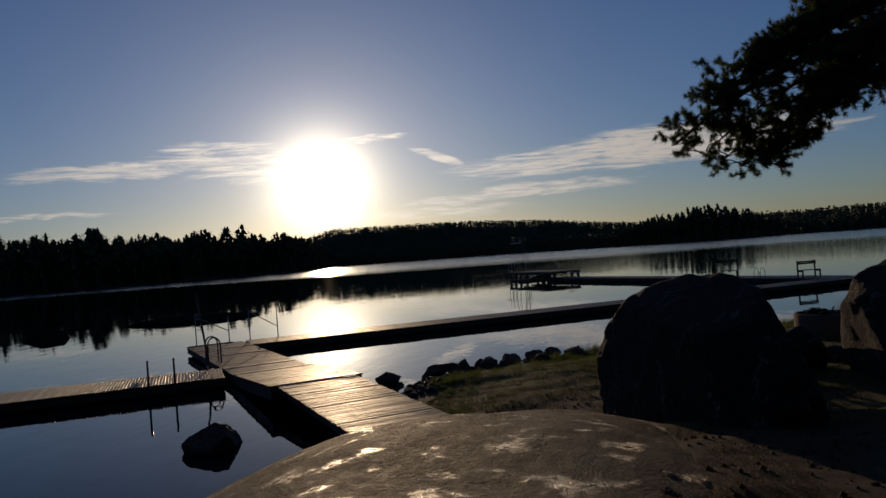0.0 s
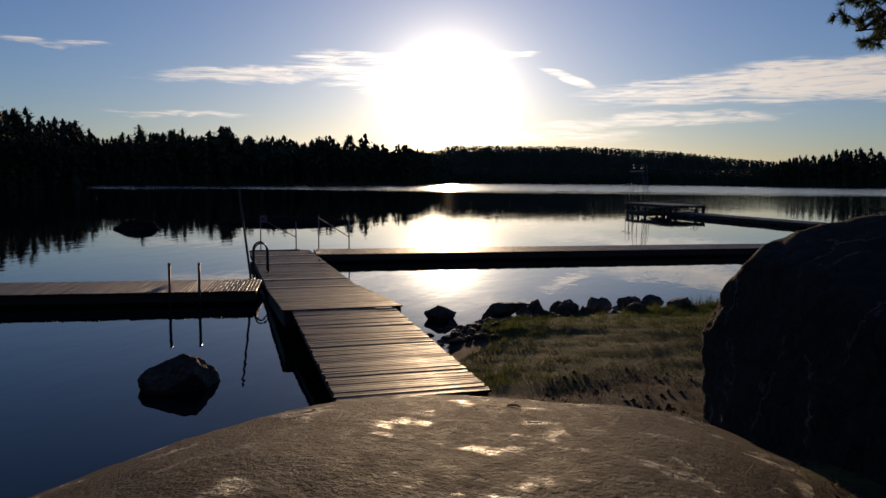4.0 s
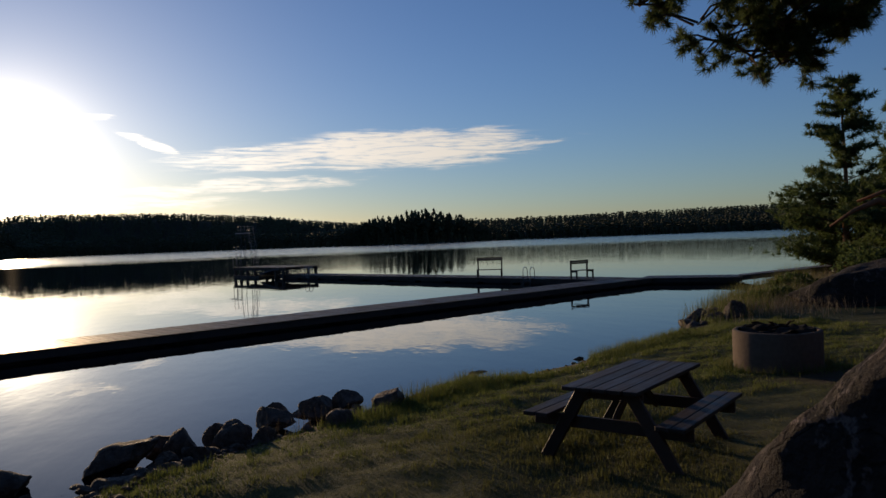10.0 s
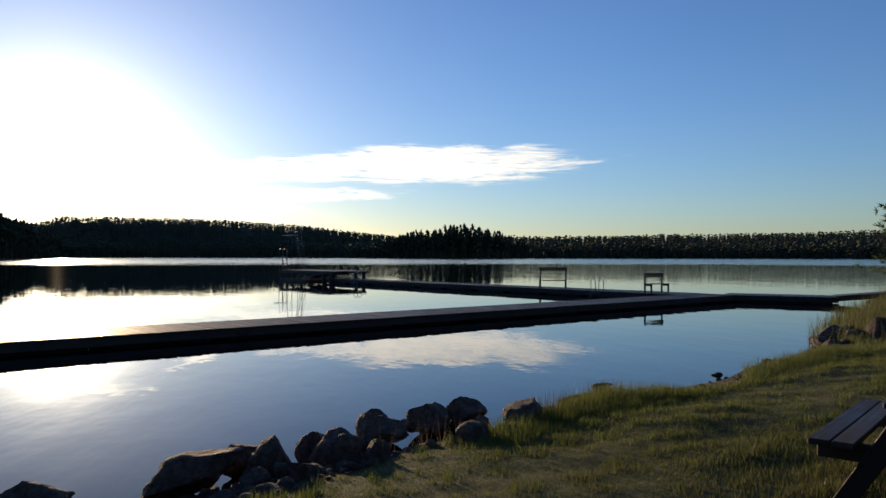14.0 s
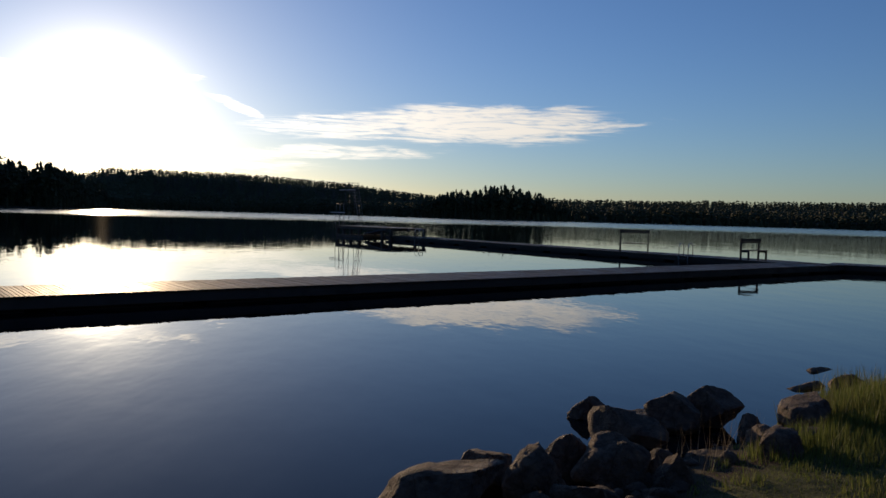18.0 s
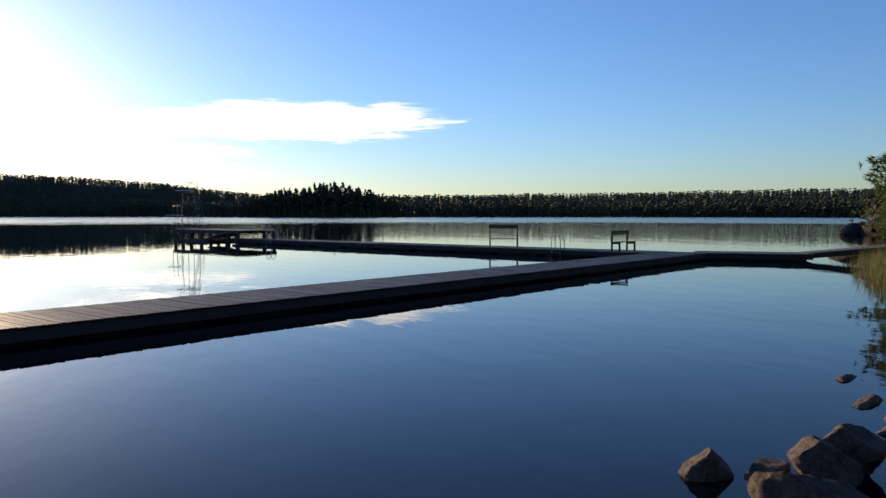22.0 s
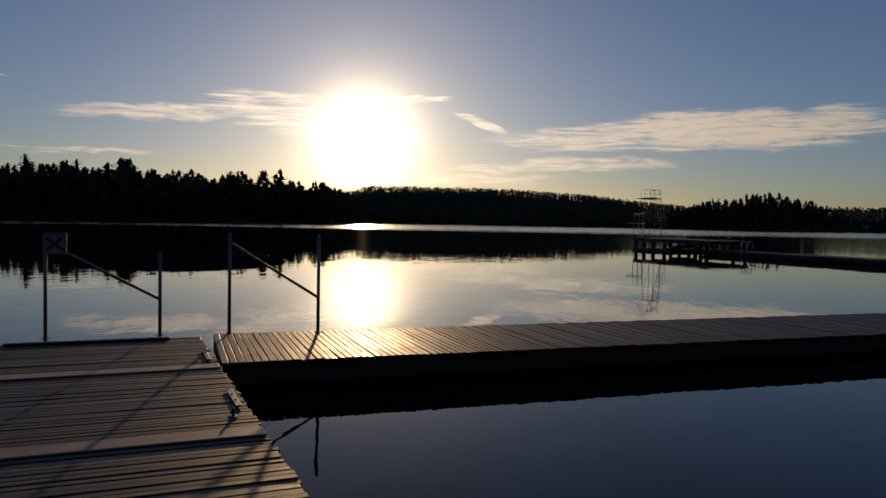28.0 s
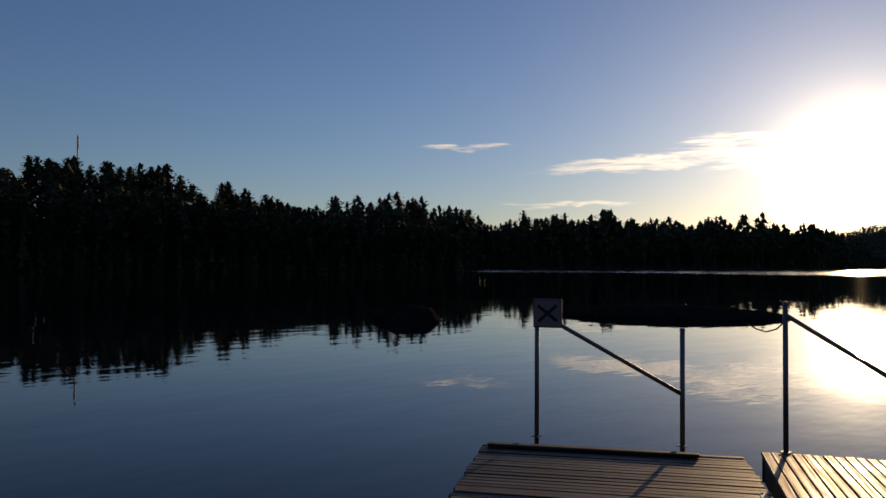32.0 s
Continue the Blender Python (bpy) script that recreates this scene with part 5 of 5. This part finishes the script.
def hoop_ladder(name, at, out, label, mat, h=0.62, width=0.46, depth=0.9, tube_r=0.02, group="bathing ladders"):
    """A bathing ladder: two rails that arch over the deck's edge and run down into the water, with steps."""
    m = axes(at, out)
    root = thing(name, m, label, "ladder", group)
    for s in (-1, 1):
        x = s * width / 2
        pts = [(x, -0.29, 0.0), (x, -0.285, h * 0.5)] + [(x, -0.1 + 0.185 * math.cos(math.pi * (1 - q / 12)), h * 0.62 + 0.24 * math.sin(math.pi * q / 12)) for q in range(13)] + [(x, 0.085, h * 0.3), (x, 0.085, -D - depth)]
        steel("rail", pts, tube_r, root, mat, seg=10)
        part("foot_plate", box(0.09, 0.09, 0.01, 0.002), mat, root, m=pose(x, -0.29, 0.005))
    for i in range(4):
        z = -0.12 - i * 0.25
        part("step", box(width, 0.09, 0.025, 0.004, (0, 0.085, z)), mat, root)
    return root


def make_ladders():
    hoop_ladder("bathing_ladder", de(7.55, -2.2), -RIGHT, "dark steel bathing ladder arching over the jetty edge", M_DARKSTEEL, 0.88, 0.5, 0.9, 0.022)
    hoop_ladder("bathing_ladder", uv(35.13, 30.1), -U, "bright stainless bathing ladder on the outer jetty", M_CHROME, 0.62, 0.5)
    hoop_ladder("bathing_ladder", uv(35.13, 51.8), -U, "bright stainless bathing ladder on the outer jetty", M_CHROME, 0.62, 0.5)
    a, b = Vector((-7.36, 13.55, 0)), Vector((-6.79, 13.83, 0))
    m = axes(a.lerp(b, 0.5) - V * 0.02, b - a)
    root = thing("post_ladder", m, "straight steel swimming ladder on the side jetty", "ladder", "bathing ladders")
    for s in (-1, 1):
        y = s * (b - a).length / 2
        steel("rail", [(0, y, -0.9), (0, y, 0.92)], 0.027, root, M_DARKSTEEL)
        steel("rail", [(-0.09, y, -0.2), (-0.09, y, 0.87)], 0.022, root, M_DARKSTEEL)
        steel("cap", [(-0.115, y, 0.885), (0.03, y, 0.905)], 0.03, root, M_CHROME)
    for i in range(4):
        steel("rung", [(0, -0.27, 0.18 - 0.25 * i), (0, 0.27, 0.18 - 0.25 * i)], 0.016, root, M_DARKSTEEL)
    root = thing("mooring_pole", Matrix.Translation((-6.98, 16.3, 0)), "tall thin leaning steel pole beside the jetty", "pole")
    steel("pole", [(0.12, -0.1, -1.2), (0, 0, 0.3), (-0.26, -0.05, 2.5)], 0.03, root, M_RUST)
    part("bracket", box(0.16, 0.16, 0.05, 0.005), M_STEEL, root, m=pose(0.03, 0.0, 0.24, 0, 0, 27))
    root = thing("edge_board", axes(de(13.56, -2.12, D), RIGHT), "dark raised board along the end of the landing stage", "board")
    part("board", box(0.08, 1.7, 0.028, 0.006, (0, 0.87, 0.016)), M_BEAM, root)
    for d in (10.3, 12.3):
        root = thing("hinge_plate", axes(de(d, -0.12, D + 0.015), OUT), "dull bolted steel hinge plate on the deck", "plate", "hinge plates")
        part("plate", box(0.05, 0.6, 0.012, 0.003, (0, 0, 0)), M_STEEL, root)
        for y in (-0.3, -0.1, 0.1, 0.3):
            part("bolt", tube([(0, y, 0.005), (0, y, 0.011)], 0.010, 6), M_STEEL, root)
    root = thing("mooring_cleat", axes(de(9.75, -0.2, D), OUT), "small steel mooring ring on the deck edge", "cleat")
    part("base", box(0.05, 0.09, 0.012, 0.003, (0, 0, 0.006)), M_DARKSTEEL, root)
    part("ring", tube([(0, 0.03 * math.cos(a), 0.035 + 0.03 * math.sin(a)) for a in np.linspace(0, 6.28, 13)], 0.008, 6, caps=False), M_DARKSTEEL, root)
    root = thing("mooring_cleat", axes(de(9.9, -2.0, D), OUT), "small steel mooring ring on the deck edge", "cleat")
    part("base", box(0.05, 0.09, 0.012, 0.003, (0, 0, 0.006)), M_DARKSTEEL, root)
    part("ring", tube([(0, 0.03 * math.cos(a), 0.035 + 0.03 * math.sin(a)) for a in np.linspace(0, 6.28, 13)], 0.008, 6, caps=False), M_DARKSTEEL, root)


def make_bench(at, turn, label, w=1.36, h=0.96):
    root = thing("jetty_bench", pose(*at, 0, 0, turn), label, "bench", "jetty benches")
    for s in (-1, 1):
        x = s * w / 2
        part("post", box(0.07, 0.07, h, 0.006, (x, 0, h / 2)), M_BEAM, root)
        part("front_leg", box(0.07, 0.07, 0.42, 0.006, (x, -0.42, 0.21)), M_BEAM, root)
        part("side_rail", box(0.05, 0.45, 0.08, 0.005, (x, -0.21, 0.37)), M_BEAM, root)
    for i in range(2):
        part("back_board", box(w + 0.1, 0.03, 0.09, 0.005, (0, -0.05, h - 0.16 + i * 0.1)), M_TABLE, root)
    for i in range(3):
        part("seat_board", box(w + 0.1, 0.125, 0.035, 0.005, (0, -0.12 - i * 0.14, 0.43)), M_TABLE, root)


def make_diving():
    m = axes(uv(36.6, 55.0, 0), V)
    root = thing("diving_platform", m, "raised timber diving platform on posts in the lake", "platform")
    L, W, H = 8.2, 3.3, 0.86
    n = 58
    for i in range(n):
        part("plank", box(W + 0.1, 0.115, 0.035, 0.0, (0, (i + 0.5) * L / n, H - 0.018)), M_DECK, root)
    for s in (-1, 0, 1):
        part("beam", box(0.14, L, 0.2, 0.01, (s * (W / 2 - 0.1), L / 2, H - 0.14)), M_BEAM, root)
    for y in (0.2, 1.3, 4.6, 5.9, 7.0, 8.0):
        for s in (-1, 1):
            part("post", box(0.2, 0.2, 1.6, 0.015, (s * (W / 2 - 0.14), y, H - 0.24 - 0.8)), M_BEAM, root)
    for y in (4.0, 7.4):
        part("cross_beam", box(W + 0.3, 0.2, 0.18, 0.01, (0, y, 0.05)), M_BEAM, root)
    for s in (-1, 1):
        part("waling", box(0.16, 4.2, 0.2, 0.01, (s * (W / 2 + 0.05), 5.7, 0.06)), M_BEAM, root)
    part("access_slope", box(1.5, 3.0, 0.08, 0.01), M_TARP, root, "dark blue-grey sloping boarding", m=pose(-0.9, 2.2, 0.55, -9, 0, 0))
    # tower with one-metre and three-metre boards
    tm = axes(uv(36.1, 62.5, H), V)
    t = thing("diving_tower", tm @ Matrix.Diagonal((0.72, 0.58, 1.0, 1.0)), "steel diving tower with low and high boards", "diving tower")
    for x in (-0.6, 0.6):
        for y in (-0.55, 0.65):
            steel("post", [(x * 1.15, y * 1.2, 0), (x, y, 2.85)], 0.027, t, M_DARKSTEEL, seg=8)
            steel("rail_post", [(x, y, 2.85), (x, y, 3.5)], 0.015, t, seg=6)
        steel("hand_rail", [(x, -0.55, 3.5), (x, 1.5, 3.5), (x, 1.5, 2.85)], 0.015, t, seg=6)
        steel("hand_rail", [(x, -0.55, 3.2), (x, 1.5, 3.2)], 0.012, t, seg=6)
        steel("cross_brace", [(x * 1.12, -0.6, 0.3), (x, 0.65, 2.6)], 0.012, t, M_DARKSTEEL, seg=6)
        s = x * 0.55
        steel("stair_rail", [(s, -2.3, 0.0), (s, -0.6, 2.85), (s, -0.6, 3.5)], 0.018, t, M_DARKSTEEL, seg=6)
        steel("stair_handrail", [(s, -2.25, 0.85), (s, -0.75, 3.5)], 0.018, t, seg=6)
        steel("stair_handrail_post", [(s, -2.25, 0.1), (s, -2.25, 0.85)], 0.018, t, seg=6)
    steel("back_rail", [(-0.6, 0.0, 3.5), (0.6, 0.0, 3.5)], 0.015, t, seg=6)
    for i in range(12):
        q = (i + 0.5) / 12
        part("stair_step", box(0.62, 0.16, 0.025, 0.0, (0, -2.3 + 1.7 * q, 2.8 * q)), M_STEEL, t)
    part("high_floor", box(1.3, 2.1, 0.06, 0.005, (0, 0.45, 2.85)), M_DECK, t)
    part("high_board", box(0.5, 3.6, 0.05, 0.005, (0, 1.4, 2.93)), M_BOARD, t, "pale diving board")
    for x in (-1.55, -1.05):
        steel("low_post", [(x, 0.2, 0), (x, 0.2, 1.0)], 0.03, t, seg=6)
        steel("low_post", [(x, 1.2, 0), (x, 1.2, 1.0)], 0.03, t, seg=6)
        steel("low_rail", [(x, -0.5, 0.0), (x, 0.1, 1.05), (x, 0.15, 1.75), (x, 1.1, 1.75), (x, 1.1, 1.0)], 0.02, t, seg=6)
    part("low_board", box(0.5, 3.2, 0.05, 0.005, (-1.3, 1.3, 1.05)), M_BOARD, t, "pale diving board")


M_SIGN = mat_plain("sign_board", (0.30, 0.26, 0.25), 0.5, 0, 8, 0.12, 0.1)
M_BLACK = mat_plain("black_paint", (0.02, 0.02, 0.02), 0.5, 0, 8, 0.2, 0.0)
M_RUST = mat_plain("rusty_steel", (0.12, 0.07, 0.05), 0.6, 0.4, 20, 0.4, 0.3)
M_TARP = mat_plain("blue_grey_boarding", (0.06, 0.075, 0.10), 0.6, 0, 8, 0.2, 0.2)
M_BOARD = mat_plain("pale_board_paint", (0.55, 0.56, 0.55), 0.5, 0, 10, 0.15, 0.1)

make_ground()
make_water()
make_outcrop()
make_woods()
make_stones()
make_cobbles()
make_diving()
make_bench(uv(36.2, 33.9), -24, "dark wooden bench with a tall board back on the jetty", 1.4, 1.16)
make_bench(uv(36.0, 27.3), 20, "dark wooden bench with a board back on the jetty corner", 1.15)
twig = thing("twig", pose(1.99, 5.48, float(rock_height(1.99, 5.48)) + 0.004), "short curved dark twig lying on the granite", "twig")
part("stem", tube([(-0.055, 0.0, 0.004), (-0.02, 0.018, 0.008), (0.02, 0.018, 0.008), (0.06, -0.004, 0.004)], [0.006, 0.008, 0.008, 0.005], 7), M_BARK, twig)
make_table()
make_ring()
make_rail()
make_ladders()
conifer("shore_pine", (25.4, 31.2, surface(25.4, 31.2)), 8.6, 3.6, "young bushy pine at the water's edge", 31, M_SPRUCE, "pine", 0.02, 0, 0.05)
conifer("shore_pine", (28.6, 30.0, surface(28.6, 30)), 10.4, 3.8, "tall pine with layered limbs on the shore", 32, M_SPRUCE, "pine", 0.04, 0, 0.1)
conifer("shore_pine", (33.0, 29.5, surface(33, 29.5)), 14.0, 4.6, "tall pine with layered limbs on the shore", 33, M_NEEDLE, "pine", 0.12, 0, 0.1)
conifer("shore_pine", (28.5, 24.5, surface(28.5, 24.5)), 13.5, 4.8, "broad dark pine behind the boulders", 34, M_NEEDLE, "pine", 0.15, 0, 0.1)
conifer("shore_pine", (34.0, 35.5, surface(34, 35.5)), 11.0, 4.0, "tall pine with layered limbs on the shore", 35, M_SPRUCE, "pine", 0.04, 0, 0.1)
conifer("shore_pine", (24.0, 27.2, surface(24, 27.2)), 5.0, 2.6, "low bushy pine beside the boulders", 36, M_SPRUCE, "pine", 0.02, 0, 0.05)
crooked_pine()
overhanging_pine()
bush("birch_bush", (25.5, 25.4, surface(25.5, 25.4)), (2.0, 2.0, 2.2), 3600, 41, M_BIRCH, "leafy green birch thicket among the pines")
bush("willow_bush", (29.5, 35.2, surface(29.5, 35.2)), (1.6, 1.6, 1.0), 2200, 42, M_BIRCH, "low green willow bush by the ramp")
bush("willow_bush", (16.9, 24.7, surface(16.9, 24.7)), (0.7, 0.6, 0.22), 700, 44, M_BIRCH, "low green willow scrub behind the reeds", 0.07)
bush("willow_bush", (19.8, 27.4, surface(19.8, 27.4)), (0.9, 0.8, 0.3), 900, 45, M_BIRCH, "low green willow scrub behind the reeds", 0.07)
bush("juniper_bush", (21.2, 24.6, surface(21.2, 24.6)), (1.4, 1.2, 0.8), 2000, 43, M_SPRUCE, "low dark juniper bush beside the boulder")
make_grass()
make_jetties()
